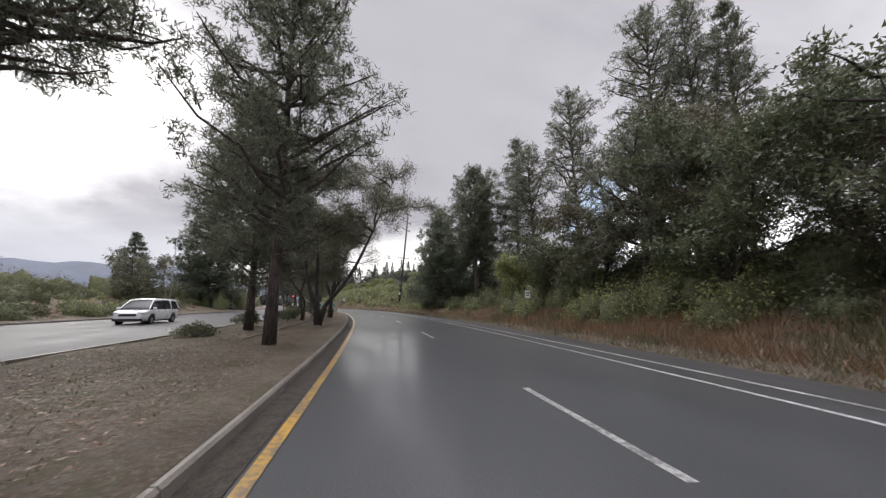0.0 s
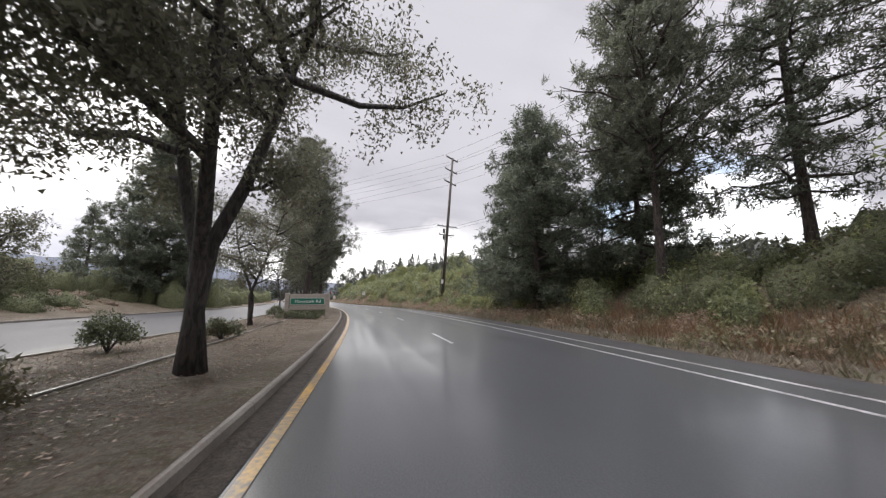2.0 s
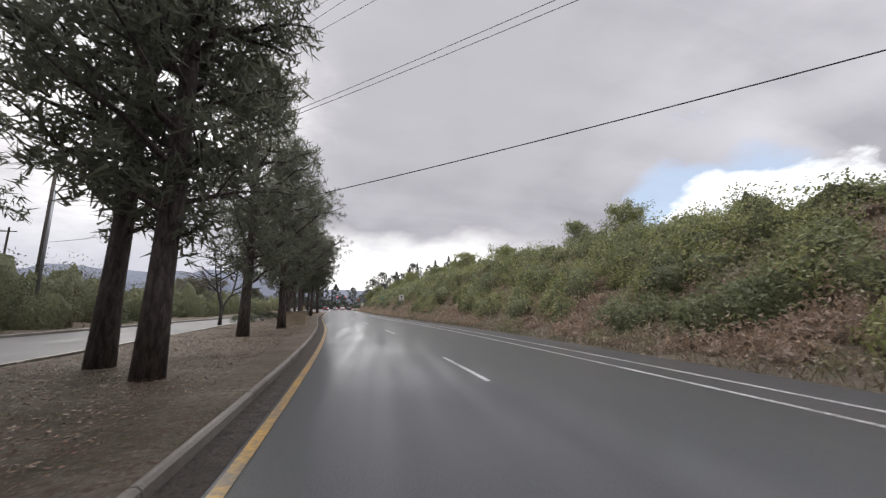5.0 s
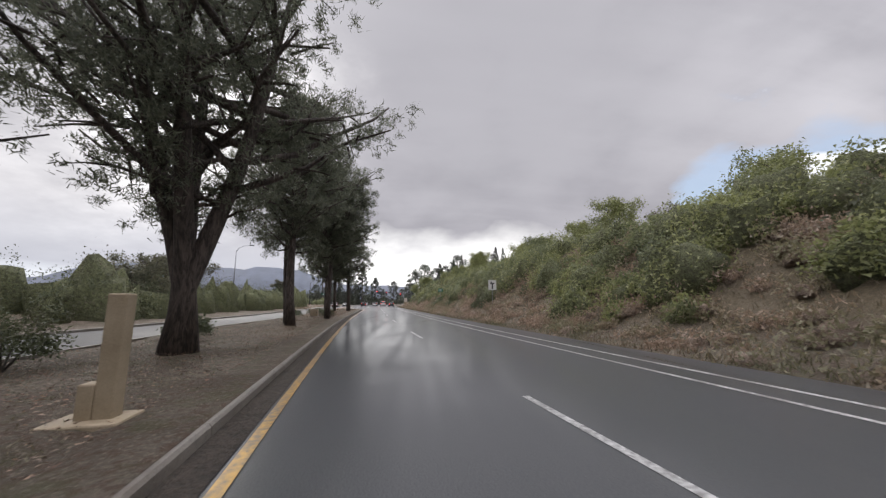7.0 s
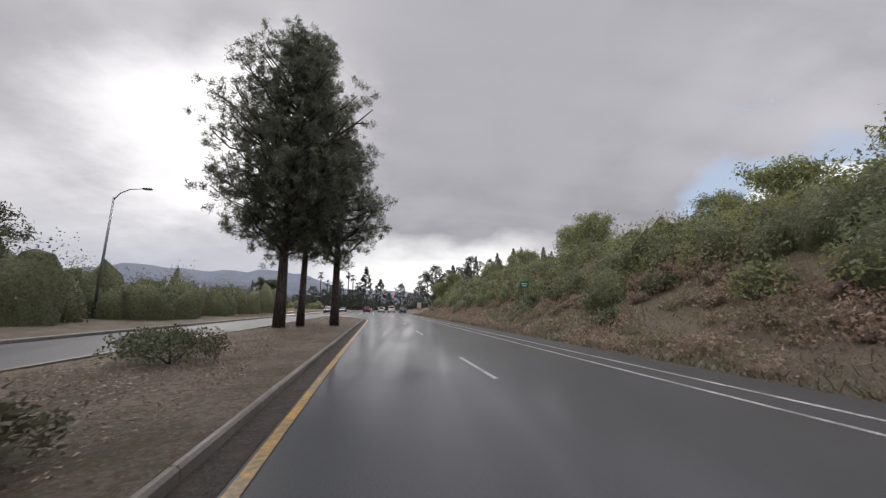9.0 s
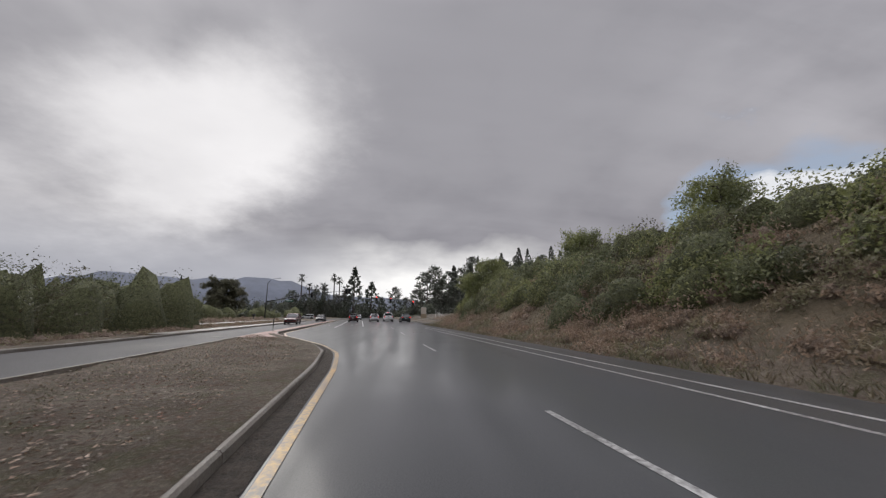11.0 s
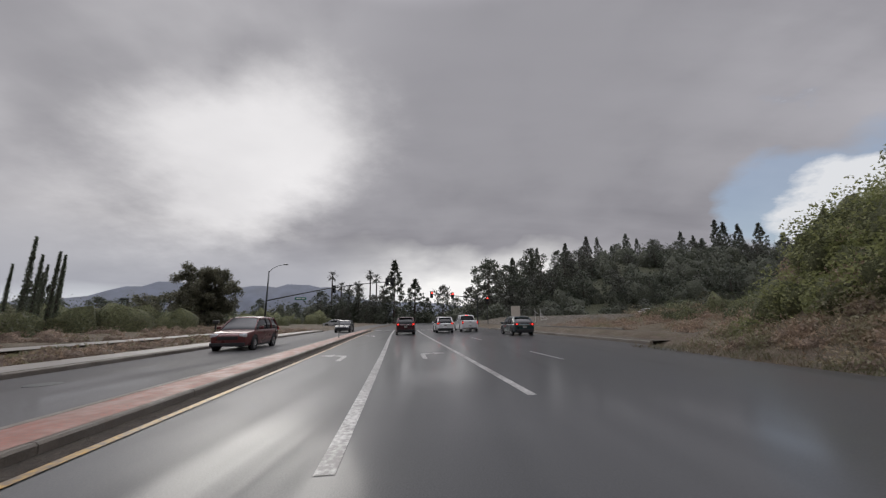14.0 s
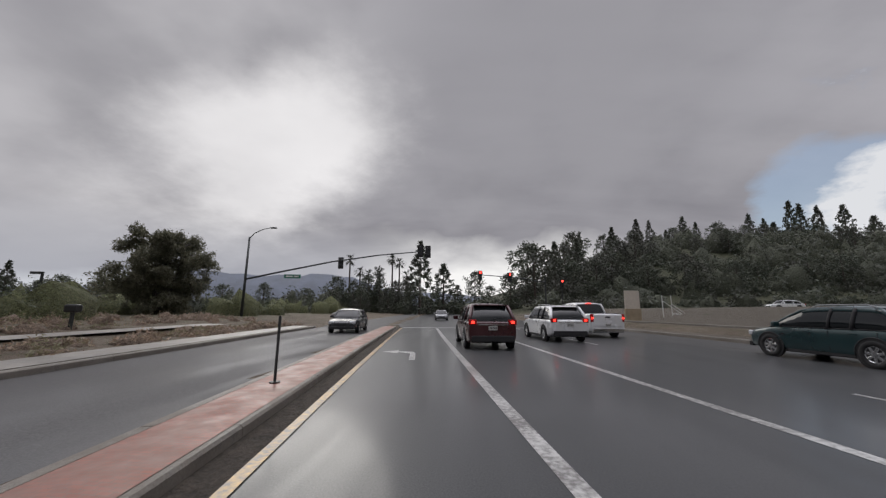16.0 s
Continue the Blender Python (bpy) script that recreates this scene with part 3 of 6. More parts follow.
# two storm drain covers in the lane by the median
for s_, o_ in ((183.5, -8.6), (206, -10.3)):
    bm = bmesh.new()
    cyl(bm, 0.34, 0.02, Matrix.Translation(P(s_, o_ - 1.0, 0.012)))
    tagged(part("manhole_cover", bm, M["darksteel"]), "round dark iron cover in the wet road", "manhole cover", "covers")

# far ridge of hills
rx = np.linspace(-62, 70, 90)
verts, faces = [], []
for i, az in enumerate(rx):
    hgt = float(np.interp(az, [-62, 0, 10, 18, 33, 42, 52, 70], [0.034, 0.037, 0.054, 0.082, 0.09, 0.068, 0.038, 0.036]))
    hgt *= 1 + 0.1 * math.sin(az * 0.33 + 1) + 0.14 * noise.fractal((az * 0.12, 3, 0), 1, 2, 5) + 0.06 * noise.fractal((az * 0.6, 9, 0), 1, 2, 4)
    d = 2900
    x, y = -math.sin(radians(az)) * d, 100 + math.cos(radians(az)) * d
    for k, (f, zz) in enumerate(((0.86, -5), (0.93, 0.45), (1.0, 1.0), (1.08, 0.6))):
        verts.append((x * f, y * f, zz if zz < 0 else zz * hgt * d * (1 + 0.06 * noise.noise((az * 0.8, k, 0)))))
for i in range(len(rx) - 1):
    for k in range(3):
        faces.append((i * 4 + k, i * 4 + k + 1, i * 4 + k + 5, i * 4 + k + 4))
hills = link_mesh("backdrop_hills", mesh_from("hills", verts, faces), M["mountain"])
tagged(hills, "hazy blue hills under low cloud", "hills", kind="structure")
for f in hills.data.polygons:
    f.use_smooth = True

# ---- vegetation
rng = np.random.default_rng(7)


def leaf_cloud(centres, count, length, width, spread, droop=0.0, r=None):
    """Leaf-shaped quads round centres; spread: scatter of each leaf's foot; droop pulls the tips down."""
    r = r or rng
    c = np.repeat(np.asarray(centres, float), count, 0)
    n = len(c)
    d = r.normal(size=(n, 3))
    d[:, 2] -= droop
    d /= np.linalg.norm(d, axis=1, keepdims=True)
    c = c + r.normal(size=(n, 3)) * spread
    side = np.cross(d, r.normal(size=(n, 3)))
    side /= np.linalg.norm(side, axis=1, keepdims=True) + 1e-9
    L = length * r.uniform(0.6, 1.3, (n, 1))
    W = width * r.uniform(0.7, 1.3, (n, 1)) * 0.5
    v = np.stack([c + side * W, c + d * L, c - side * W], 1).reshape(-1, 3)
    return v, np.arange(n * 3).reshape(-1, 3)


def base_z(s, off):
    return float(ground_z(np.array([s]), np.array([off]))[0])


def tree(kind, s, off, h, r, crown0, seed, lean=(0, 0), stems=1, trunk=0.3, dense=1.0, label="", category="tree", fork=0.25, shape=None, z0=None, fine=False, leafk=1.0, bow=0.0, arms=None, leaves=None):
    """A tree at road place (s, off): trunk with limbs, and a crown of leaves on twig ends.
    crown0: height where the crown begins; fork: where stems part, as a share of the height."""
    rr = np.random.default_rng(seed)
    R = random.Random(seed)
    zb = base_z(s, off) - 0.08 if z0 is None else z0
    names = {"pine": "pine_tree", "fir": "conifer_tree", "oak": "oak_tree", "bare": "bare_tree", "gum": "gum_tree"}
    top = empty(names[kind], Matrix.Translation(P(s, off, zb)), label, category, "roadside trees")
    wood = bmesh.new()
    tips = []
    fork_h = h * fork if stems > 1 else 0
    spines = []
    for k in range(stems):
        az = 2 * math.pi * (k + R.random() * 0.4) / stems
        out = r * 0.45 if stems > 1 else 0
        if arms:
            az, out = arms[k]
        pts, rad = [], []
        wob = Vector((R.uniform(-1, 1), R.uniform(-1, 1), 0)) * (0.14 if stems == 1 else 0.25)
        n = 9
        for i in range(n):
            t = i / (n - 1)
            z = t * h * (0.97 if k == 0 else R.uniform(0.86, 0.93))
            q = Vector((lean[0] * t * t * h, lean[1] * t * t * h, z)) + wob * math.sin(t * 5 + k) * min(1, 3 * t)
            q.x += bow * math.sin(math.pi * min(1, z / 9))
            u = max(0, (z - fork_h) / max(h - fork_h, 0.1)) if stems > 1 else 0
            q += Vector((math.cos(az), math.sin(az), 0)) * out * (u ** 0.7)
            if stems > 1 and i == 0:
                q += Vector((math.cos(az), math.sin(az), 0)) * trunk * 0.35
            pts.append(q)
            flare = 1.18 if i == 0 else 1.0
            rad.append(max(0.025, trunk * flare * (1 - t) ** 0.75 * (0.7 if stems > 1 else 1)))
        tube(wood, pts, rad, 9)
        spines.append(pts)

    def spine_at(sp, z):
        for a, b in zip(sp, sp[1:]):
            if a.z <= z <= b.z:
                return a.lerp(b, (z - a.z) / max(b.z - a.z, 1e-6))
        return sp[-1].copy()

    def reach(u):
        # crown radius at height share u (0 bottom, 1 top)
        if shape:
            return r * float(np.interp(u, *shape))
        if kind == "fir":
            return r * float(np.interp(u, [0, 0.12, 0.4, 0.65, 0.85, 1], [0.75, 1.0, 0.95, 0.72, 0.4, 0.08]))
        if kind == "pine" and crown0 > 0.3 * h:
            return r * float(np.interp(u, [0, 0.15, 0.5, 0.8, 1], [0.45, 0.8, 1.0, 0.8, 0.2]))
        if kind == "pine":
            return r * float(np.interp(u, [0, 0.12, 0.4, 0.75, 1], [0.55, 0.95, 1.0, 0.7, 0.16]))
        return r * float(np.interp(u, [0, 0.15, 0.5, 0.85, 1], [0.6, 0.95, 1.0, 0.75, 0.3]))

    limbs = int({"pine": 62, "fir": 70, "oak": 40, "bare": 34, "gum": 26}[kind] * dense ** 0.5 * max(0.7, h / 13))
    for i in range(limbs):
        u = (i + R.random()) / limbs
        z = crown0 + (h - crown0) * u * 0.98
        sp = spines[i % stems]
        a = spine_at(sp, min(z, sp[-1].z * 0.99))
        az = i * 2.4 + R.uniform(-0.5, 0.5)
        ln = reach(u) * R.uniform(0.6, 1.1)
        rise = {"pine": 0.34, "fir": -0.12, "oak": 0.35, "bare": 0.5, "gum": 0.45}[kind]
        dirn = Vector((math.cos(az), math.sin(az), rise + R.uniform(-0.3, 0.3) if kind == "pine" else rise + R.uniform(-0.15, 0.2)))
        if -9 < off < 0:
            # traffic keeps the lane under the crown clear
            e = a + dirn * ln + Vector(top.matrix_world.translation)
            if e.z < 5.6 and float(SO(np.array([e.x]), np.array([e.y]))[1][0]) > -1.8:
                ln *= 0.45
        pts = [a]
        for k in range(1, 5):
            t = k / 4
            bend = Vector((0, 0, (0.10 if kind in ("pine", "fir") else -0.06) * ln * t * t))
            pts.append(a + dirn * ln * t + bend + Vector((R.uniform(-1, 1), R.uniform(-1, 1), R.uniform(-1, 1))) * 0.06 * ln)
        r0 = min(trunk * 0.42, 0.03 + 0.022 * ln) * (1.25 if kind == "bare" else 1)
        tube(wood, pts, [r0 * (1 - 0.2 * k) for k in range(5)], 4, False)
        nt = max(3, int((9 if kind != "fir" else 7) * ln / 3 + 3))
        for k in range(nt):
            t = 0.32 + 0.7 * (k + R.random()) / nt
            q = pts[0].lerp(pts[-1], min(t, 1.02))
            w = ln * (0.30 if kind != "fir" else 0.2) * (1.15 - 0.5 * t)
            tips.append(q + Vector([max(-1.5, min(1.5, R.gauss(0, 1))) * w * k_ for k_ in (0.55, 0.55, 0.6 if kind == "pine" else 0.42)]))
            if kind in ("bare", "pine") and R.random() < (0.9 if kind == "bare" else 0.25):
                j = pts[0].lerp(pts[-1], min(t, 1.0) * 0.8)
                tube(wood, [j, j.lerp(tips[-1], 0.6) + Vector((0, 0, 0.05)), tips[-1]], [r0 * 0.4, r0 * 0.25, r0 * 0.1], 3, False)
    part("trunk", wood, M["barkoak" if kind in ("oak", "bare") else "barkpine"], top, "dark rough bark", True)
    if kind != "bare":
        tips = np.array([tuple(t) for t in tips])
        if -9 < off < 0:
            w = tips + np.array(top.matrix_world.translation)
            ts, to = SO(w[:, 0], w[:, 1])
            tips = tips[~((to > -1.7) & (w[:, 2] < 5.3))]
        more = 1 if kind == "pine" else 2
        extra = np.concatenate([tips] * more) + np.clip(rr.normal(size=(len(tips) * more, 3)), -1.6, 1.6) * np.array([0.3, 0.3, 0.22]) * (r / 3.5)
        tips = np.concatenate([tips, extra])
        per = max(3, int({"pine": 22, "fir": 20, "oak": 15, "gum": 9}[kind] * dense * (2.3 if fine else 1)))
        size = {"pine": (0.255, 0.042, 0.105, -0.3), "fir": (0.26, 0.052, 0.13, 0.2), "oak": (0.19, 0.085, 0.2, 0.3), "gum": (0.24, 0.08, 0.22, 0.8)}[kind]
        v, f = leaf_cloud(tips, per, size[0] * leafk * (0.56 if fine else 0.9), size[1] * leafk * (0.68 if fine else 1), size[2], size[3], rr)
        link_mesh("crown", mesh_from("crown", v, f), M[leaves or {"pine": "pine", "fir": "fir", "oak": "oak", "gum": "shrub"}[kind]], top)
    return top


def bush(s, off, w, h, seed, mat="shrubdark", label="rounded dark green shrub on the dirt median", leaf=0.085, n=2200):
    rr = np.random.default_rng(seed)
    top = empty("shrub", Matrix.Translation(P(s, off, base_z(s, off) - 0.03)), label, "shrub", "median shrubs")
    R = random.Random(seed)
    bm = bmesh.new()
    for k in range(7):
        az = k * 0.9 + R.random()
        tip = Vector((math.cos(az) * w * 0.32, math.sin(az) * w * 0.32, h * R.uniform(0.55, 0.85)))
        tube(bm, [(0, 0, 0), tip * 0.5 + Vector((0, 0, 0.05)), tip], [0.025, 0.016, 0.006], 5)
    part("stems", bm, M["barkoak"], top)
    d = rr.normal(size=(n // 6, 3))
    d /= np.linalg.norm(d, axis=1, keepdims=True)
    d[:, 2] = np.abs(d[:, 2]) * 1.0
    c = d * rr.uniform(0.6, 1.0, (len(d), 1)) * np.array([w / 2, w / 2, h * 0.62]) * (1 + 0.18 * np.sin(d[:, :1] * 5 + seed)) + np.array([0, 0, h * 0.32])
    v, f = leaf_cloud(c, 6, leaf, leaf * 0.5, leaf * 0.8, 0, rr)
    link_mesh("foliage", mesh_from("foliage", v, f), M[mat], top)
    return top


def leaf_shell(p, out, length, width, lift=0.0):
    """One three-cornered leaf at each point p, lying roughly across the direction out; lift turns the tips up or down."""
    n = len(p)
    nrm = out * 0.8 + rng.normal(size=(n, 3)) * 0.95
    nrm /= np.linalg.norm(nrm, axis=1, keepdims=True) + 1e-9
    d = rng.normal(size=(n, 3)) + np.array([0, 0, lift])
    d -= nrm * np.sum(d * nrm, axis=1, keepdims=True) * 0.8
    d /= np.linalg.norm(d, axis=1, keepdims=True) + 1e-9
    side = np.cross(d, nrm)
    side /= np.linalg.norm(side, axis=1, keepdims=True) + 1e-9
    L, W = length * rng.uniform(0.55, 1.35, (n, 1)), width * rng.uniform(0.7, 1.3, (n, 1)) * 0.5
    v = np.stack([p + side * W - d * L * 0.3, p + d * L * 0.7, p - side * W - d * L * 0.3], 1).reshape(-1, 3)
    return v, np.arange(n * 3).reshape(-1, 3)


_b = bmesh.new()
bmesh.ops.create_icosphere(_b, subdivisions=2, radius=1.0)
LUMP_V = np.array([v.co[:] for v in _b.verts])
LUMP_F = np.array([[v.index for v in f.verts] for f in _b.faces])
_b.free()


def thicket(name, label, category, mat, spots, per, leaf, lift=0.0, slim=0.55, core=0.66, wood="coreshade"):
    """Undergrowth that nobody could count: leaves over solid lumps, coloured darker to paint the shaded inside. spots:
    array of x, y, z, radius, height.
    """
    V, F, slots, n0 = [], [], [], 0
    half = np.stack([spots[:, 3], spots[:, 3], spots[:, 4]], 1)
    road_s, road_o = SO(spots[:, 0], spots[:, 1])
    road_h = np.interp(road_s, SG, HG)
    for i, (x, y, z, r, h) in enumerate(spots):
        near = np.nonzero((np.abs(spots[:, 0] - x) < r + spots[:, 3]) & (np.abs(spots[:, 1] - y) < r + spots[:, 3]))[0]
        near = near[near != i]
        d = rng.normal(size=(per, 3))
        d /= np.linalg.norm(d, axis=1, keepdims=True)
        d[:, 2] = np.abs(d[:, 2]) * 1.05 - 0.12
        k = (core * 0.9 + (1.0 - core * 0.9) * rng.uniform(0, 1, (per, 1)) ** 1.2) * (1 + 0.16 * np.sin(d[:, :1] * 6 + x) * np.cos(d[:, 1:2] * 5 + y))
        p = d * k * half[i] + np.array([x, y, z])
        keep = np.ones(per, bool)
        for q in near:
            u = (p - spots[q, :3]) / (half[q] * (core + 0.02))
            keep &= np.sum(u * u, axis=1) > 1
        dx, dy = p[:, 0] - x, p[:, 1] - y
        keep &= p[:, 2] > ground_z(road_s[i] - dx * np.sin(road_h[i]) + dy * np.cos(road_h[i]), road_o[i] + dx * np.cos(road_h[i]) + dy * np.sin(road_h[i])) - 0.05
        # solid lump whose dark colour stands in for the shaded inside
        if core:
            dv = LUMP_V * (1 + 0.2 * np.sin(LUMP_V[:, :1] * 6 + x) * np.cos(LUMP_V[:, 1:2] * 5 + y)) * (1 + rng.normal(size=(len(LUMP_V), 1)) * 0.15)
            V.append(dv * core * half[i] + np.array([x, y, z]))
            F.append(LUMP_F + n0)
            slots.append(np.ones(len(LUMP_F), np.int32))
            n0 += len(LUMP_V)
        if keep.any():
            v, f = leaf_shell(p[keep], d[keep], leaf, leaf * slim, lift)
            V.append(v)
            F.append(f + n0)
            slots.append(np.zeros(len(f), np.int32))
            n0 += len(v)
    me = mesh_from(name, np.concatenate(V), np.concatenate(F))
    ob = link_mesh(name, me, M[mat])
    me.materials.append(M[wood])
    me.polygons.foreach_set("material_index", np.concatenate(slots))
    return tagged(ob, label, category, kind="stuff")


def blades(name, label, category, mat, s, o, length, width, slant=0.5, z0=0.0):
    """Grass and dry stalks standing on the ground at road places s, o (arrays)."""
    n = len(s)
    x, y = PV(s, o)
    p = np.stack([x, y, ground_z(s, o) + z0], 1)
    d = np.stack([rng.normal(size=n) * slant, rng.normal(size=n) * slant, np.ones(n)], 1)
    d /= np.linalg.norm(d, axis=1, keepdims=True)
    a = rng.uniform(0, 6.283, n)
    side = np.stack([np.cos(a), np.sin(a), np.zeros(n)], 1) * (width * rng.uniform(0.6, 1.4, n) * 0.5)[:, None]
    L = (length * rng.uniform(0.4, 1.4, n))[:, None]
    v = np.stack([p + side, p + d * L, p - side], 1).reshape(-1, 3)
    return tagged(link_mesh(name, mesh_from(name, v, np.arange(n * 3).reshape(-1, 3)), M[mat]), label, category, kind="stuff")


def scatter(n, s0, s1, o0, o1, r, h, power=1.0, keep=None, sink=0.15):
    s = rng.uniform(s0, s1, n)
    o = o0 + (o1 - o0) * rng.uniform(0, 1, n) ** power
    if keep is not None:
        ok = keep(s, o)
        s, o = s[ok], o[ok]
    x, y = PV(s, o)
    z = ground_z(s, o) - sink
    k = rng.uniform(0.55, 1.45, len(s))
    return np.stack([x, y, z, k * r, k * h], 1)


PINE = "tall dark green pine with a rough trunk on the median"
OAK = "evergreen oak with forked dark trunks on the median"
BANKPINE = "tall pine among undergrowth on the roadside bank"
tree("pine", 8.5, -8.4, 13, 4.2, 6.5, 11, trunk=0.34, label=PINE)
tree("pine", 12.2, -3.25, 14.5, 3.4, 3.0, 12, trunk=0.19, dense=1.2, label=PINE)
tree("pine", 18.4, -5.7, 12.5, 3.2, 2.0, 13, lean=(-0.03, 0), trunk=0.2, dense=1.4, label=PINE)
tree("oak", 22.7, -3.1, 10.4, 4.0, 4.2, 14, stems=3, arms=[(0.05, 4.8), (2.6, 2.4), (4.3, 1.6)], trunk=0.2, dense=1.6, label=OAK, fork=0.1, fine=True)
tree("oak", 29.6, -4.9, 6.5, 3.8, 2.9, 15, stems=2, trunk=0.17, dense=1.6, label=OAK, lean=(-0.1, 0), fork=0.3, fine=True)
tree("oak", 35.0, -3.1, 9.7, 4.6, 3.3, 16, stems=3, trunk=0.25, dense=1.45, label=OAK, fork=0.22, fine=True)
tree("oak", 47.2, -5.6, 6.2, 2.6, 2.0, 160, stems=2, trunk=0.13, dense=1.2, leafk=0.72, label=OAK, fork=0.28, fine=True)
tree("pine", 61.3, -4.9, 16.4, 4.0, 3.5, 17, trunk=0.27, bow=0.5, lean=(0.02, 0), dense=1.8, leafk=0.9, label="slender pine with a leaning trunk on the median")
tree("pine", 70.6, -5.3, 15.5, 3.9, 3.6, 18, trunk=0.29, bow=0.55, dense=1.4, label=PINE)
tree("pine", 76.6, -3.6, 15.5, 3.0, 2.6, 19, trunk=0.24, dense=0.7, leafk=1.5, label=PINE)
tree("pine", 78.2, -5.2, 14.5, 2.9, 2.8, 20, trunk=0.24, dense=0.65, leafk=1.5, label=PINE)
tree("pine", 86.5, -4.4, 14.0, 2.9, 2.3, 21, trunk=0.24, dense=0.6, leafk=1.5, label=PINE)
tree("pine", 93.0, -3.6, 13.0, 2.8, 2.2, 22, trunk=0.24, dense=0.6, leafk=1.5, label=PINE)
tree("bare", 103.5, -9.3, 7.5, 4.0, 2.4, 23, stems=3, trunk=0.16, label="leafless tree with grey crooked branches", fork=0.25)
tree("pine", 108.2, -4.5, 14.0, 5.6, 3.5, 24, stems=4, trunk=0.42, dense=1.75, leafk=0.85, label="wide many-stemmed pine with bare lower limbs", fork=0.17)
tree("pine", 118.8, -3.75, 14.0, 3.4, 4.2, 25, trunk=0.26, dense=1.2, label=PINE, bow=-0.3)
tree("pine", 122.0, -4.6, 13.5, 4.2, 4.6, 26, trunk=0.18, dense=1.2, label=PINE, bow=-0.2)
tree("pine", 128.2, -2.8, 12.5, 4.3, 4.8, 27, trunk=0.23, dense=1.9, label=PINE, lean=(0.025, 0))
tree("pine", 152.0, -5.9, 20.5, 4.8, 4.4, 28, trunk=0.34, dense=1.8, leafk=1.1, label=PINE)
tree("pine", 153.2, -4.9, 17.0, 3.6, 4.6, 29, trunk=0.24, dense=1.3, label=PINE)
tree("pine", 155.3, -3.0, 15.0, 3.7, 4.0, 30, trunk=0.3, dense=1.3, label=PINE)
# near bank
for i, (s_, o_, ztop, r_, kind) in enumerate([
        (26.0, 27.0, 32.5, 4.4, "tall"), (24.0, 29.5, 33.0, 3.2, "tall"), (20.5, 29.0, 28.0, 2.4, "tall"), (33.4, 23.4, 27.5, 4.6, "tall"), (39.5, 19.5, 24.0, 3.6, "slim"), (35.0, 18.6, 20.5, 3.4, "tall"), (43.2, 15.1, 20.5, 4.6, "tall"), (47.0, 17.5, 17.0, 4.6, "fir"),
        (51.8, 12.9, 17.0, 5.6, "fir"), (57.0, 14.8, 16.0, 4.6, "fir"), (16.5, 15.0, 12.0, 4.0, "pine"), (19.0, 22.0, 15.5, 4.4, "pine"), (12.5, 23.0, 13.6, 4.0, "pine")]):
    zb = base_z(s_, o_)
    low_ = {"pine": 2.2, "fir": 0.6, "slim": 3.0, "tall": 0.3 * (ztop - zb)}[kind]
    kind = {"tall": "pine", "slim": "fir"}.get(kind, kind)
    tree(kind, s_, o_, ztop - zb, r_, low_, 50 + i, trunk=0.25, dense=0.8 if 40 < s_ < 60 else 0.5, leafk=1.75 if 40 < s_ < 60 or s_ < 22 else 1.42, label=BANKPINE if kind == "pine" else "dense cone-shaped conifer on the roadside bank")
for i, (s_, o_, h_, r_) in enumerate([(7, 17, 7.6, 4.0), (12, 15.0, 8.2, 4.0), (16.5, 19, 9.5, 4.6), (21, 15.5, 7.0, 3.6), (26.5, 16.0, 5.0, 3.2), (32.0, 15.5, 4.4, 3.0), (2.0, 16, 8.0, 4.0)]):
    tree("oak", s_, o_, h_, r_, 0.8, 80 + i, stems=3, trunk=0.18, dense=1.2, leafk=1.3, fork=0.15, leaves="shrubdark" if s_ < 30 else "shrub", label="broad bushy evergreen oak on the roadside bank")
# small airy trees along the top of the bank
for i, (s_, o_, h_) in enumerate([(92, 24, 4.5), (101, 27, 5.0), (112, 23, 3.6), (124, 22, 4.6), (131, 23, 3.8), (143, 22, 3.4), (150, 26, 4.2), (137, 21, 3.4), (157, 19.5, 4.4), (163, 21, 4.6), (174, 20, 3.4), (188, 20, 3.2), (204, 16.5, 4.0), (203.5, 13.8, 4.0)]):
    tree("gum", s_, o_, h_, 1.9, 1.0, 110 + i, stems=2, trunk=0.09, dense=1.7, fork=0.3, label="slender grey-green tree on top of the bank")
# trees beyond the opposite carriageway
tree("fir", 90.0, -25.0, 26.5, 7.6, 1.0, 140, trunk=0.4, dense=0.75, leafk=2.2, label="broad cone-shaped cedar beyond the opposite road")
tree("fir", 123.0, -46, 20.0, 5.2, 1.0, 141, trunk=0.4, dense=0.4, leafk=2.5, label="dark cone-shaped conifer beyond the opposite road")
tree("oak", 92, -27, 8.0, 5.0, 1.2, 142, stems=3, trunk=0.25, dense=0.7, leafk=1.6, label="broad dark tree beyond the opposite road")
tree("oak", 66, -30, 7.0, 4.6, 1.0, 143, stems=3, trunk=0.25, dense=0.7, leafk=1.6, label="broad dark tree beyond the opposite road")
tree("oak", 151.0, -25.5, 6.8, 4.4, 0.4, 147, stems=3, trunk=0.2, dense=0.9, leafk=1.4, leaves="shrubdark", label="broad dark tree beyond the opposite road")
tree("oak", 160.0, -31.0, 6.6, 4.2, 0.4, 148, stems=3, trunk=0.2, dense=0.8, leafk=1.5, leaves="shrubdark", label="broad dark tree beyond the opposite road")
tree("oak", 262.5, -37.8, 10.4, 5.0, 0.2, 144, stems=4, trunk=0.3, dense=2.3, fork=0.05, shape=([0, 0.12, 0.5, 0.8, 1], [0.85, 1.0, 0.95, 0.75, 0.3]), leafk=1.7, label="large rounded tree beside the junction")
tree("oak", 283, -62, 7.0, 4.6, 0.8, 145, stems=3, trunk=0.25, dense=0.45, leafk=2.4, label="rounded tree by the car park")
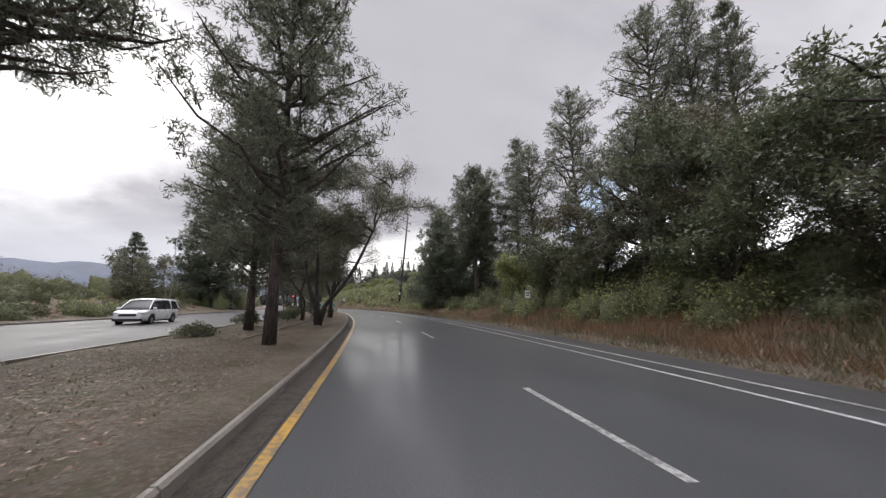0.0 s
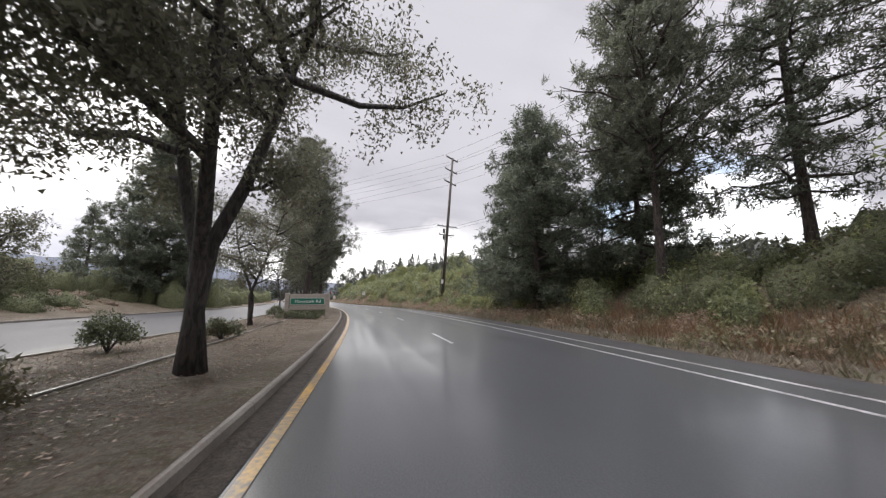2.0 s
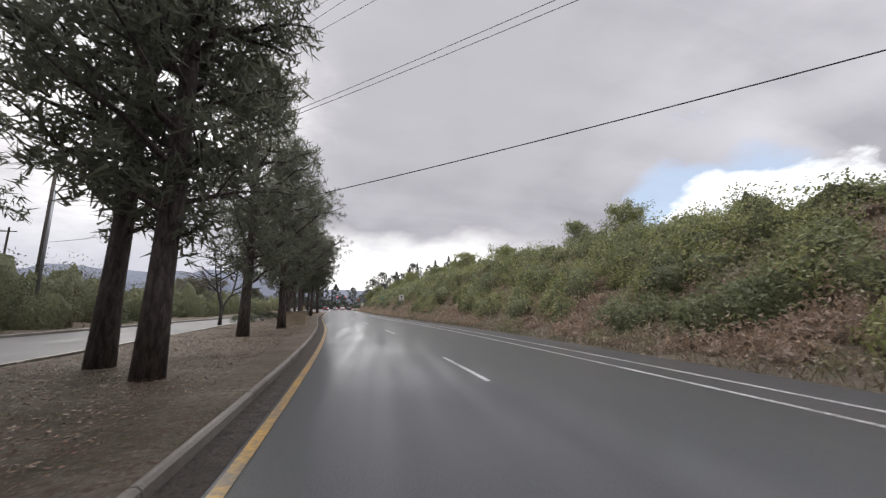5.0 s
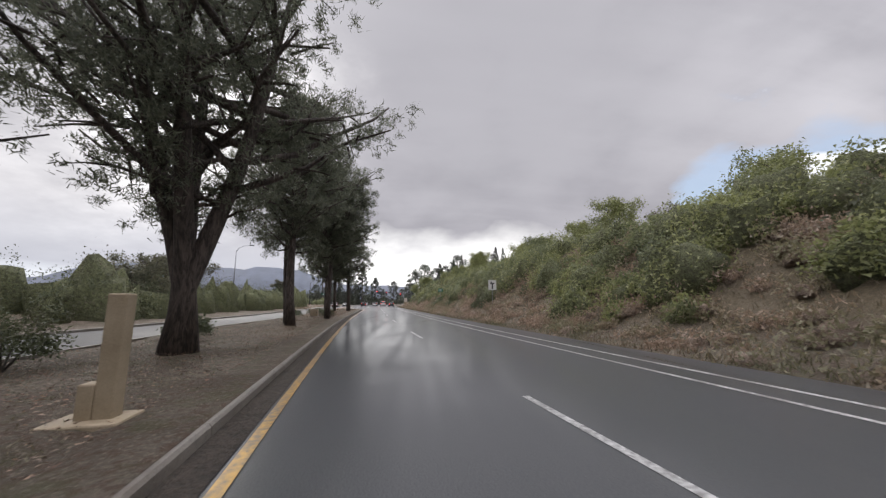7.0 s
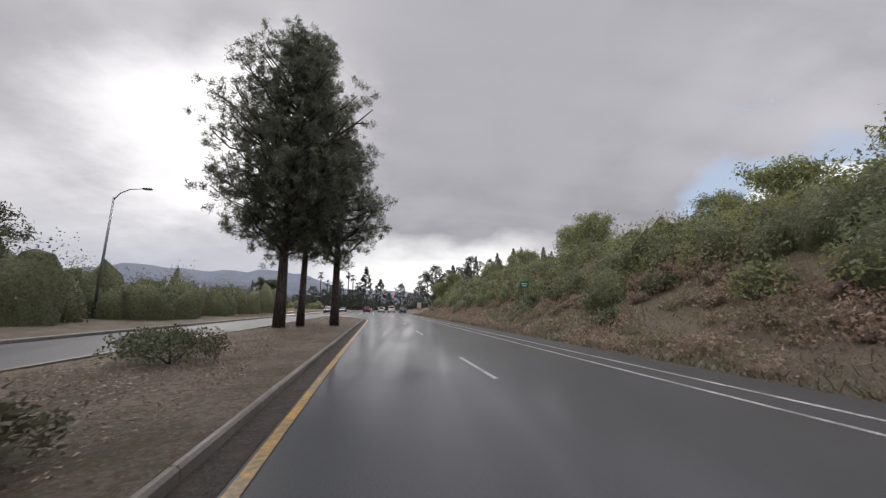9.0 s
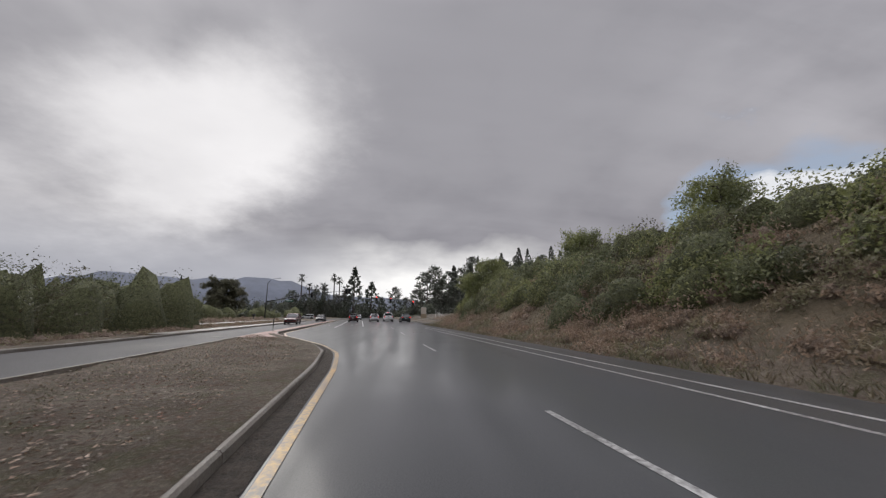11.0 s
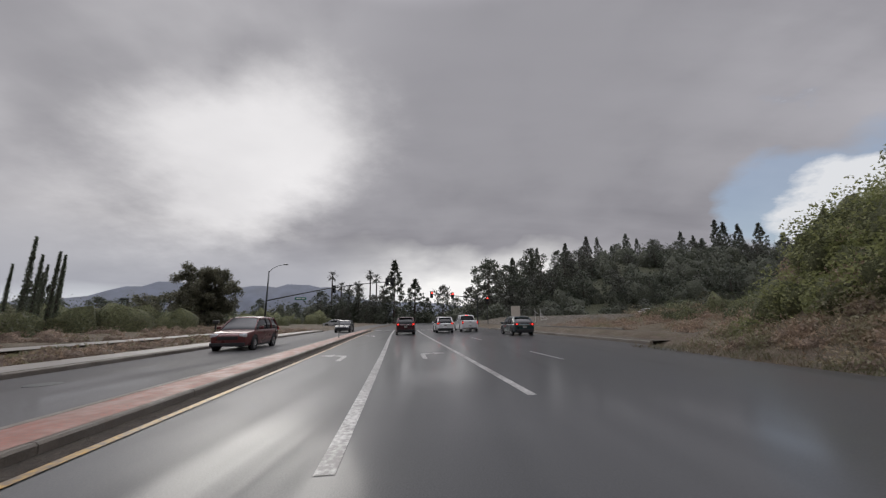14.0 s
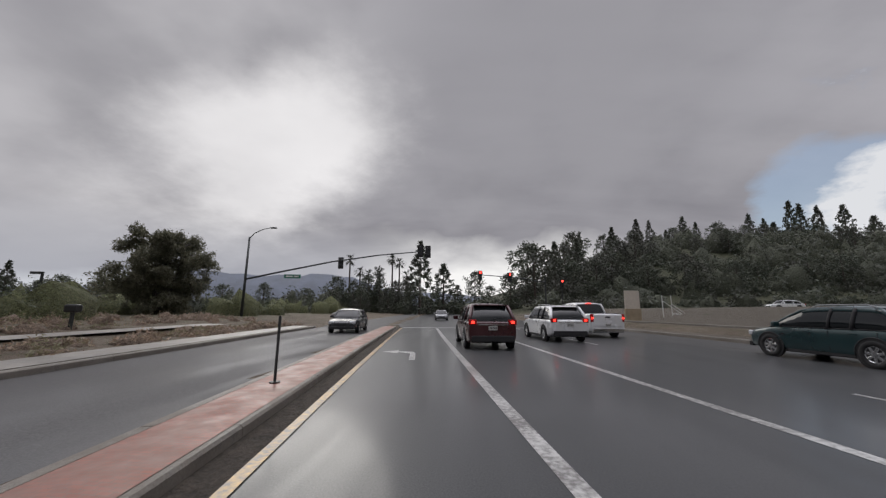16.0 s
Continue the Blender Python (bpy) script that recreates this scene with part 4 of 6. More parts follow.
tree("oak", 138.4, -22.4, 5.9, 3.3, 0.3, 146, stems=3, trunk=0.16, dense=0.7, leafk=1.6, label="big dark rounded shrub beyond the opposite road")
# Italian cypresses
cyp = [(227.0, -31.6, 6.8), (228.4, -32.2, 7.3), (230.0, -32.4, 7.9), (231.2, -33.0, 7.8), (232.4, -34.0, 7.2), (235, -37.8, 7.5), (236.4, -39.4, 6.9), (239, -45, 8.2), (241, -49, 8.5), (244, -56, 10.2), (246, -59, 9.6), (242, -53, 8.9)]
first = None
for s_, o_, h_ in cyp:
    m = Matrix.Translation(P(s_, o_, base_z(s_, o_) - 0.05)) @ Matrix.Rotation(s_, 4, "Z")
    if first is None:
        first = empty("cypress_tree", m, "slim dark upright cypress behind the planting strip", "tree", "cypress row")
        bm = bmesh.new()
        tube(bm, [(0, 0, 0), (0, 0, 3), (0, 0, 7)], [0.12, 0.09, 0.02], 7)
        part("trunk", bm, M["barkpine"], first)
        t = rng.uniform(0, 1, 700)
        a = rng.uniform(0, 6.283, 700)
        rad = 0.17 * np.interp(t, [0, 0.1, 0.4, 0.8, 1], [0.5, 1, 1, 0.5, 0.05]) * rng.uniform(0.6, 1.05, 700)
        v, f = leaf_cloud(np.stack([np.cos(a) * rad, np.sin(a) * rad, 0.5 + t * 7.1], 1), 5, 0.15, 0.055, 0.035, -1.2)
        link_mesh("crown", mesh_from("crown", v, f), M["fir"], first)
    else:
        c = copy_thing(first, m)
        c.scale = (1, 1, (h_ - 0.9) / 7.6)


def palm(s, off, h, seed):
    R = random.Random(seed)
    top = empty("palm_tree", Matrix.Translation(P(s, off, 0)), "tall fan palm in the distance", "palm", "far palms")
    bm = bmesh.new()
    tube(bm, [(0, 0, 0), (0.15, 0, h * 0.5), (0, 0, h)], [0.42, 0.32, 0.28], 8)
    part("trunk", bm, M["barkpine"], top)
    vs, fs = [], []
    for k in range(42):
        az, el = R.uniform(0, 6.28), R.uniform(-0.9, 1.2)
        d = Vector((math.cos(az) * math.cos(el), math.sin(az) * math.cos(el), math.sin(el)))
        sd = d.cross(Vector((0, 0, 1))).normalized()
        o = Vector((0, 0, h))
        L = R.uniform(2.2, 3.3)
        for j in range(7):
            a = (j - 3) * 0.22
            e = (d * math.cos(a) + sd * math.sin(a)).normalized()
            n0 = len(vs)
            p0, p1 = o + d * L * 0.45, o + d * L * 0.45 + e * L * 0.6 - Vector((0, 0, 0.18 * L))
            vs += [o, p0 + sd * 0.12, p1, p0 - sd * 0.12]
            fs.append((n0, n0 + 1, n0 + 2, n0 + 3))
    link_mesh("fronds", mesh_from("fronds", [tuple(v) for v in vs], fs), M["farwood"], top)


for i, (s_, o_, h_) in enumerate([(356.2, -38, 21.4), (357.1, -34, 16.6), (357.0, -30.5, 15.8), (357.0, -27, 16.8), (352, -25.2, 15.5), (356.0, -21.0, 21.6), (356.3, -18.2, 20.0), (360, -15.5, 15.5)]):
    palm(s_, o_, h_, 200 + i)


def far_tree(kind, seed, label, group, n=1800, leaf=0.72):
    """A tree for the far slopes, 16 m high, with a clumpy crown and a trunk."""
    rr = np.random.default_rng(seed)
    top = empty("conifer_tree" if kind == "fir" else "oak_tree", Matrix(), label, "tree", group)
    bm = bmesh.new()
    tube(bm, [(0, 0, -0.6), (0.05, 0, 7), (0, 0, 15)], [0.34, 0.2, 0.04], 7)
    clumps = []
    for k in range(64 if kind == "fir" else 46):
        u = (k + rr.random()) / (64 if kind == "fir" else 46)
        a = k * 2.4 + rr.uniform(-0.4, 0.4)
        if kind == "fir":
            rad = 3.3 * float(np.interp(u, [0, 0.1, 0.35, 0.7, 1], [0.7, 1.0, 0.9, 0.5, 0.05])) * rr.uniform(0.55, 1.15)
            z, w = 1.0 + 15 * u - 0.12 * rad, 0.30 + 0.22 * rad
        else:
            rad = 5.6 * float(np.interp(u, [0, 0.2, 0.55, 0.85, 1], [0.75, 1.0, 0.95, 0.6, 0.15])) * rr.uniform(0.35, 1.0)
            z, w = 1.2 + 13.6 * u, 1.45
        clumps.append((math.cos(a) * rad, math.sin(a) * rad, z, w))
        if k % 4 == 0:
            tube(bm, [(0, 0, max(0.5, z - 1.2)), (math.cos(a) * rad * 0.9, math.sin(a) * rad * 0.9, z)], [0.09, 0.03], 4, False)
    part("trunk", bm, M["barkpine"], top)
    c = np.array(clumps)
    pick = rr.integers(0, len(c), n)
    d = rr.normal(size=(n, 3))
    d /= np.linalg.norm(d, axis=1, keepdims=True)
    q = c[pick, :3] + d * rr.uniform(0.3, 1.0, (n, 1)) * c[pick, 3:4] * np.array([1, 1, 0.7])
    v, f = leaf_cloud(q, 1, leaf, leaf * 0.55, 0.1, 0.3 if kind == "fir" else 0.0, rr)
    link_mesh("crown", mesh_from("crown", v, f), M["farwood"], top)
    return top


def set_far(ob, s_, o_, top_z, wide, turn):
    b = base_z(s_, o_) - 0.4
    k = (top_z - b) / 16
    ob.matrix_world = Matrix.Translation(P(s_, o_, b)) @ Matrix.Rotation(turn, 4, "Z") @ Matrix.Diagonal((k * wide, k * wide, k, 1))


FIRS = [(406.9, 196.2, 64, 0.8), (407, 202, 62.5, 0.75), (406, 211, 61, 0.8), (405.6, 225.4, 61.5, 0.95), (401.9, 130.9, 53, 0.95), (402, 138, 50, 0.8), (399.3, 103.8, 50.5, 0.95), (399, 110.5, 50, 0.8), (399.8, 165.7, 54, 0.85), (401, 175, 52, 0.8), (399, 90, 46, 1.0), (398, 72, 43, 0.6), (400, 120, 45, 1.1), (404, 150, 47, 1.1), (405, 184, 51, 1.1), (404, 240, 55, 1.2), (402, 256, 56, 1.0), (335.4, -8.6, 24.6, 1.0), (346.5, -0.6, 18.4, 1.35), (352, 5, 11, 1.4), (366, 48, 31, 0.9), (372, 60, 34, 1.0)]
OAKS = [(356.6, 12.1, 17.8, 1.0), (360, 18.5, 12, 1.2), (318, 25.5, 21.8, 1.15), (322, 33, 18.5, 1.1), (336, 22, 15, 1.1), (338, -12, 11, 1.1), (340, -20, 9.5, 1.2), (338, -29, 9.5, 1.2), (332, -37, 8.5, 1.3), (328, -44, 8.5, 1.3)]
R = random.Random(41)
OAKS += [(R.uniform(318, 332), 40 + 6.6 * i + R.uniform(-2, 2), R.uniform(16.5, 22.5), R.uniform(0.95, 1.3)) for i in range(17)]
OAKS += [(R.uniform(350, 372), 34 + 8.5 * i + R.uniform(-3, 3), R.uniform(27, 35) + 0.04 * i * 8, R.uniform(0.9, 1.25)) for i in range(24)]
OAKS += [(R.uniform(392, 402), 70 + 10 * i + R.uniform(-3, 3), R.uniform(39, 46) + 0.3 * i, R.uniform(1.0, 1.3)) for i in range(18)]
# beyond the opposite road and round the feet of the palms
OAKS += [(R.uniform(288, 322), -52 - 6.5 * i + R.uniform(-2, 2), R.uniform(7.5, 10.5), R.uniform(1.0, 1.4)) for i in range(14)]
OAKS += [(R.uniform(346, 352), -40 + 5.2 * i + R.uniform(-1, 1), R.uniform(12, 15), R.uniform(0.8, 1.05)) for i in range(6)]
FIRS += [(290, -95, 11.8, 0.9), (291, -91.5, 11, 0.9), (300, -66, 11, 0.9)]
kinds_ = [("fir", FIRS, "distant dark conifer rising above other trees", "far conifers"), ("oak", OAKS, "distant rounded dark tree among other woods", "far rounded trees")]
for kind, places, lab, grp in kinds_:
    protos = [far_tree(kind, 400 + k, lab, grp) for k in range(3)]
    for i, (s_, o_, z_, w_) in enumerate(places):
        ob = protos[i] if i < 3 else copy_thing(protos[i % 3], Matrix())
        set_far(ob, s_, o_, z_, w_, i * 1.7)

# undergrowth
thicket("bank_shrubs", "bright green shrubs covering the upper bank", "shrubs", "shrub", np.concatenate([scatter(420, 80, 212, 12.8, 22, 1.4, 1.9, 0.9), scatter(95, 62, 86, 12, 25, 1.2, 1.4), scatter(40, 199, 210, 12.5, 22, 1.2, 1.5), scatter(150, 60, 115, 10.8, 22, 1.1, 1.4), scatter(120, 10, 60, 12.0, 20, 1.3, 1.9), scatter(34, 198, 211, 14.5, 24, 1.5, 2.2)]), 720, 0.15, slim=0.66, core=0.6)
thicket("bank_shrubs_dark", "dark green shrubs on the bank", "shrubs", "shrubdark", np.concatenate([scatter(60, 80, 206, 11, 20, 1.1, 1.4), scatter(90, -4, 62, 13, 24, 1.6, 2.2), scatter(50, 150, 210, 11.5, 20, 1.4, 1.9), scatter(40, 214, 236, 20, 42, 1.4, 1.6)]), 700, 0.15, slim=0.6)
thicket("bank_brush", "brown dry brush along the foot of the bank", "brush", "brush", np.concatenate([scatter(900, 74, 206, 8.9, 15.8, 0.95, 0.75, 1.0), scatter(260, 66, 206, 13.5, 19.5, 1.1, 0.9), scatter(90, 62, 84, 9.2, 17, 0.9, 0.8), scatter(190, 30, 90, 9.4, 14, 0.7, 0.7), scatter(120, 203, 213, 10.6, 20, 0.85, 0.8), scatter(220, 213, 236, 14, 40, 1.1, 0.9)]), 265, 0.138, 0.9, 0.5, 0.38, "coreshadedry")
s_ = rng.uniform(-8, 213, 80000)
o_ = 8.35 + 12 * rng.uniform(0, 1, 80000) ** 1.5
blades("bank_cover", "low dry grass and weeds covering the bank", "grass", "drygrass", s_, o_, 0.26, 0.036, 0.7)
s_ = rng.uniform(-8, 48, 26000)
blades("bank_grass_rust", "rust-coloured dry grass at the foot of the bank", "grass", "rust", s_, 9.6 + 4.2 * rng.uniform(0, 1, 26000), 0.5, 0.035, 0.45)
far_side = lambda s, o: o < np.interp(s, OUT_S, OPP_OUT) - 2.5
thicket("far_side_shrubs", "dark shrubs and hedges beyond the opposite road", "shrubs", "shrubdark", np.concatenate([
    scatter(110, 20, 200, -50, -31, 2.3, 3.6, keep=far_side), scatter(200, 84, 205, -31, -17.5, 2.0, 4.5, keep=far_side), scatter(110, 205, 330, -75, -27, 2.5, 3.4, keep=far_side), scatter(60, 10, 80, -70, -40, 2.6, 3.4), scatter(55, 25, 92, -40, -25.5, 1.5, 1.5, keep=far_side), scatter(30, 98, 138, -21.5, -18.2, 1.7, 2.9, keep=far_side)]), 720, 0.17, slim=0.6, core=0.68)
thicket("far_side_shrubs_olive", "olive green shrubs beyond the opposite road", "shrubs", "shrub", scatter(70, 30, 205, -50, -26, 1.6, 1.8, keep=far_side), 420, 0.2)
thicket("far_slope_brush", "dry brown brush on the slope beyond the opposite road", "brush", "brush", scatter(260, 8, 100, -44, -24, 0.9, 0.55, keep=far_side), 90, 0.19, 0.6, 0.4, 0.6, "coreshadedry")
thicket("planting_strip_brush", "dry reddish planting beside the opposite road", "planting", "brush", np.concatenate([scatter(330, 176, 248, -18.8, -15.2, 0.6, 0.45), scatter(230, 176, 256, -30, -20.9, 0.8, 0.7)]), 85, 0.16, 0.4, 0.45, 0.6, "coreshadedry")
woods = []


def wood_at(s_, o_, r_, h_):
    x, y = PV(np.array([s_]), np.array([o_]))
    woods.append((float(x[0]), float(y[0]), base_z(s_, o_) - 1.0, r_, h_))


for i in range(110):
    wood_at(rng.uniform(335, 400), rng.uniform(-240, 36), rng.uniform(4, 7), rng.uniform(5, 9.5))
for i in range(46):
    wood_at(rng.uniform(345, 372), rng.uniform(-62, -6), rng.uniform(3, 4.6), rng.uniform(10, 14.5))
for i in range(90):
    wood_at(rng.uniform(296, 330), rng.uniform(20, 150), rng.uniform(2.5, 4.5), rng.uniform(3, 6.5))
for i in range(90):
    wood_at(rng.uniform(262, 335), rng.uniform(-95, -34), rng.uniform(2.5, 4), rng.uniform(2.5, 5.5))
for i in range(90):
    wood_at(rng.uniform(60, 340), rng.uniform(-260, -80), rng.uniform(4, 8), rng.uniform(4, 7.5))
for i in range(330):
    wood_at(rng.uniform(318, 402), rng.uniform(36, 270), rng.uniform(4, 7), rng.uniform(6, 12))
for i in range(40):
    wood_at(rng.uniform(-10, 200), rng.uniform(34, 90), rng.uniform(3, 5), rng.uniform(3, 5))
thicket("distant_woods", "distant dark woods under a grey sky", "woods", "farwood", np.array(woods, float), 170, 1.05, wood="coreshadefar")
# litter of leaves and bark on the median
N = 85000
s_ = rng.uniform(-4, 184, N)
o_ = np.interp(s_, OPP_S, OPP_IN) + 0.3 + rng.uniform(0, 1, N) ** 0.8 * (np.interp(s_, KF_S, KF) - 0.35 - np.interp(s_, OPP_S, OPP_IN))
x_, y_ = PV(s_, o_)
v, f = leaf_cloud(np.stack([x_, y_, ground_z(s_, o_) + 0.045], 1), 1, 0.07, 0.034, 0.012)
v[:, 2] = np.repeat(ground_z(s_, o_), 3) + 0.03 + (v[:, 2] - np.repeat(ground_z(s_, o_), 3)) * 0.3
tagged(link_mesh("leaf_litter", mesh_from("leaf_litter", v, f), M["litter"]), "brown fallen leaves and bark on the median", "leaf litter", kind="stuff")
# thin grass in patches on the median
N = 150000
s_ = rng.uniform(-4, 184, N)
o_ = np.interp(s_, OPP_S, OPP_IN) + 0.25 + rng.uniform(0, 1, N) ** 0.8 * (np.interp(s_, KF_S, KF) - 0.45 - np.interp(s_, OPP_S, OPP_IN))
patchy = np.array([noise.noise((a * 0.45, b * 0.7, 4.0)) + 0.5 * noise.noise((a * 1.7, b * 1.9, 8.0)) for a, b in zip(s_, o_)])
ok = patchy + rng.normal(size=N) * 0.4 > 0.0
blades("median_grass", "sparse short dry grass on the dirt median", "grass", "drygrass", s_[ok], o_[ok], 0.06, 0.017, 1.2)

SHR = "low dark green shrub on the dirt median"
for i, (s_, o_, w_, h_) in enumerate([(27.0, -6.4, 1.6, 0.9), (29.4, -5.9, 1.4, 0.8), (32.0, -3.9, 1.3, 0.8), (34.8, -6.7, 1.7, 1.0), (38.3, -6.3, 1.2, 0.95), (40.5, -4.6, 1.0, 0.7), (51.6, -3.4, 1.3, 0.5), (51.9, -4.6, 1.5, 0.55), (55.0, -3.2, 1.5, 0.8), (55.4, -4.6, 1.7, 0.85), (56.0, -6.0, 1.5, 0.8), (72.6, -4.8, 1.3, 0.9), (74.0, -6.0, 1.5, 1.2), (99.5, -6.8, 1.8, 0.9), (106.0, -6.4, 1.7, 1.1), (111.5, -5.6, 1.5, 0.9), (114.0, -6.8, 1.6, 0.9), (130.4, -5.9, 1.5, 0.8), (132.0, -3.2, 1.3, 0.6), (137.4, -4.3, 2.2, 0.8), (139.0, -5.4, 1.6, 0.7), (21.5, -6.6, 1.5, 0.9), (15.5, -6.7, 1.6, 0.5)]):
    bush(s_, o_, w_, h_, 300 + i, label=SHR)

# ---- street furniture


def at(s, off, z=0.0, turn=0.0):
    return Matrix.Translation(P(s, off, z)) @ Matrix.Rotation(radians(head(s) + turn), 4, "Z")


# street name board
m = at(53.2, -3.65, base_z(53.2, -3.65) + 0.05)
board = empty("street_name_board", m, "beige framed board with a green road name panel", "sign")
for x in (-1.28, 1.28):
    bm = bmesh.new()
    box(bm, x - 0.13, x + 0.13, -0.13, 0.13, -0.1, 1.62, 0.02)
    part("post", bm, M["greywood"], board)
bm = bmesh.new()
box(bm, -1.14, 1.14, -0.05, 0.05, 0.5, 1.54, 0.012)
part("panel", bm, M["greywood"], board)
bm = bmesh.new()
box(bm, -1.07, 1.07, -0.068, -0.05, 0.83, 1.27, 0.006)
border = part("sign_border", bm, M["white"], board, "thin white border")
bm = bmesh.new()
box(bm, -1.05, 1.05, -0.074, -0.066, 0.85, 1.25, 0.004)
part("green_panel", bm, M["green"], board, "green reflective panel")
font = bpy.data.curves.new("road_name", "FONT")
font.body, font.size, font.align_x, font.align_y, font.extrude = "Moorpark Rd", 0.30, "CENTER", "CENTER", 0.003
tmp = new("road_name_curve", font)
bpy.context.view_layer.update()
me = bpy.data.meshes.new_from_object(tmp.evaluated_get(bpy.context.evaluated_depsgraph_get()))
bpy.data.objects.remove(tmp)
txt = link_mesh("lettering", me, M["white"], board, "white lettering")
txt.matrix_local = Matrix.Translation((0.02, -0.079, 1.05)) @ Matrix.Rotation(radians(90), 4, "X")

# tan stucco block and post with a stepped foot
bm = bmesh.new()
box(bm, -1.0, 0.75, -0.35, 0.35, -0.05, 0.95, 0.03)
blk = empty("stucco_block", at(97.3, -3.1, base_z(97.3, -3.1)), "low tan stucco block wall with a flat cap", "wall")
part("body", bm, M["stucco"], blk)
bm = bmesh.new()
box(bm, -1.05, 0.8, -0.4, 0.4, 0.95, 1.02, 0.015)
part("cap", bm, M["kerb"], blk, "paler cap")
pst = empty("stucco_post", at(102.5, -2.7, base_z(102.5, -2.7)), "slim tan stucco post with a stepped foot", "post")
for nm, b in (("shaft", (-0.1, 0.1, -0.1, 0.1, -0.05, 1.42)), ("step", (-0.26, -0.095, -0.11, 0.11, -0.05, 0.42)), ("footing", (-0.5, 0.25, -0.3, 0.25, -0.06, 0.04))):
    bm = bmesh.new()
    box(bm, *b, 0.02)
    part(nm, bm, M["stucco"], pst)
bm = bmesh.new()
box(bm, -0.25, 0.25, -0.12, 0.12, 0, 0.07, 0.03)
bmesh.ops.subdivide_edges(bm, edges=bm.edges, cuts=3)
for v in bm.verts:
    v.co.z = max(0, v.co.z + 0.04 * noise.noise(v.co * 7))
tagged(part("plastic_bag", bm, M["blue"]), "crumpled blue plastic bag beside the kerb", "bag").matrix_world = at(99.8, -1.95, base_z(99.8, -1.95))
# utility cabinet
cab = empty("utility_cabinet", at(133.0, -4.55, base_z(133, -4.55)), "small beige utility cabinet on the dirt median", "cabinet")
for nm, b, mt in (("body", (-0.36, 0.36, -0.24, 0.24, 0.04, 0.64, 0.02), "stucco"), ("plinth", (-0.42, 0.42, -0.3, 0.3, -0.06, 0.04, 0.01), "kerb"), ("door", (-0.32, 0.32, -0.252, -0.24, 0.09, 0.56, 0.004), "stucco"), ("lid", (-0.38, 0.38, -0.26, 0.26, 0.64, 0.68, 0.012), "stucco"), ("handle", (0.22, 0.26, -0.27, -0.25, 0.3, 0.4, 0.005), "darksteel")):
    bm = bmesh.new()
    box(bm, *b)
    part(nm, bm, M[mt], cab)
bm = bmesh.new()
box(bm, -0.04, 0.04, -0.04, 0.04, -0.1, 0.95, 0.012)
tagged(part("wooden_stake", bm, M["polewood"]), "short dark wooden stake in the dirt median", "post").matrix_world = at(51.2, -6.7, base_z(51.2, -6.7))
# irrigation pipe lying on the median
bm = bmesh.new()
tube(bm, [P(q, -4.65 + 0.12 * math.sin(q * 0.23) + 0.25 * math.sin(q * 0.05), base_z(q, -4.6) + 0.035) for q in np.arange(14, 76, 1.0)], 0.028, 6)
tagged(part("irrigation_pipe", bm, M["walk"]), "thin pale irrigation pipe lying on the dirt", "pipe")


def plate_sign(name, s, off, zc, w, h, face, label, bars=()):
    b = base_z(s, off)
    top = empty(name, at(s, off, b - 0.05), label, "sign", "road signs")
    bm = bmesh.new()
    box(bm, -0.025, 0.025, -0.02, 0.02, 0, zc - b + h * 0.5, 0.004)
    part("post", bm, M["steel"], top)
    bm = bmesh.new()
    box(bm, -w / 2, w / 2, -0.03, -0.022, zc - b - h / 2, zc - b + h / 2, 0.003)
    plate = part("plate", bm, M[face], top)
    for x0, x1, z0, z1, c in bars:
        bm = bmesh.new()
        box(bm, x0 * w, x1 * w, -0.034, -0.03, zc - b + z0 * h, zc - b + z1 * h)
        part("bar", bm, M[c], plate)


plate_sign("notice_sign", 25.8, 12.5, 2.25, 0.45, 0.6, "white", "small white notice sign on a steel post", [(-0.35, 0.35, 0.2, 0.3, "black"), (-0.35, 0.35, 0.02, 0.1, "black"), (-0.3, 0.3, -0.2, -0.1, "black")])
plate_sign("traffic_sign", 128.0, 11.6, 3.0, 0.76, 0.9, "white", "white traffic sign with a dark symbol on the bank", [(-0.08, 0.08, -0.4, 0.1, "black"), (-0.25, 0.25, 0.1, 0.22, "black"), (-0.2, -0.08, 0.22, 0.36, "black")])
plate_sign("guide_sign", 156.0, 12.0, 3.5, 0.75, 0.55, "green", "small green guide sign above the bank brush", [(-0.35, 0.35, 0.05, 0.2, "white"), (-0.25, 0.25, -0.25, -0.1, "white")])
for s_ in (224.2, 188.5):
    mk = empty("delineator_post", at(s_, -7.5, 0.14), "thin dark marker post on the paved median", "post", "marker posts")
    bm = bmesh.new()
    box(bm, -0.022, 0.022, -0.015, 0.015, 0, 1.15, 0.005)
    part("post", bm, M["darksteel"], mk)
    bm = bmesh.new()
    cyl(bm, 0.09, 0.03, Matrix.Translation((0, 0, 0.015)), 12)
    part("base", bm, M["darksteel"], mk)


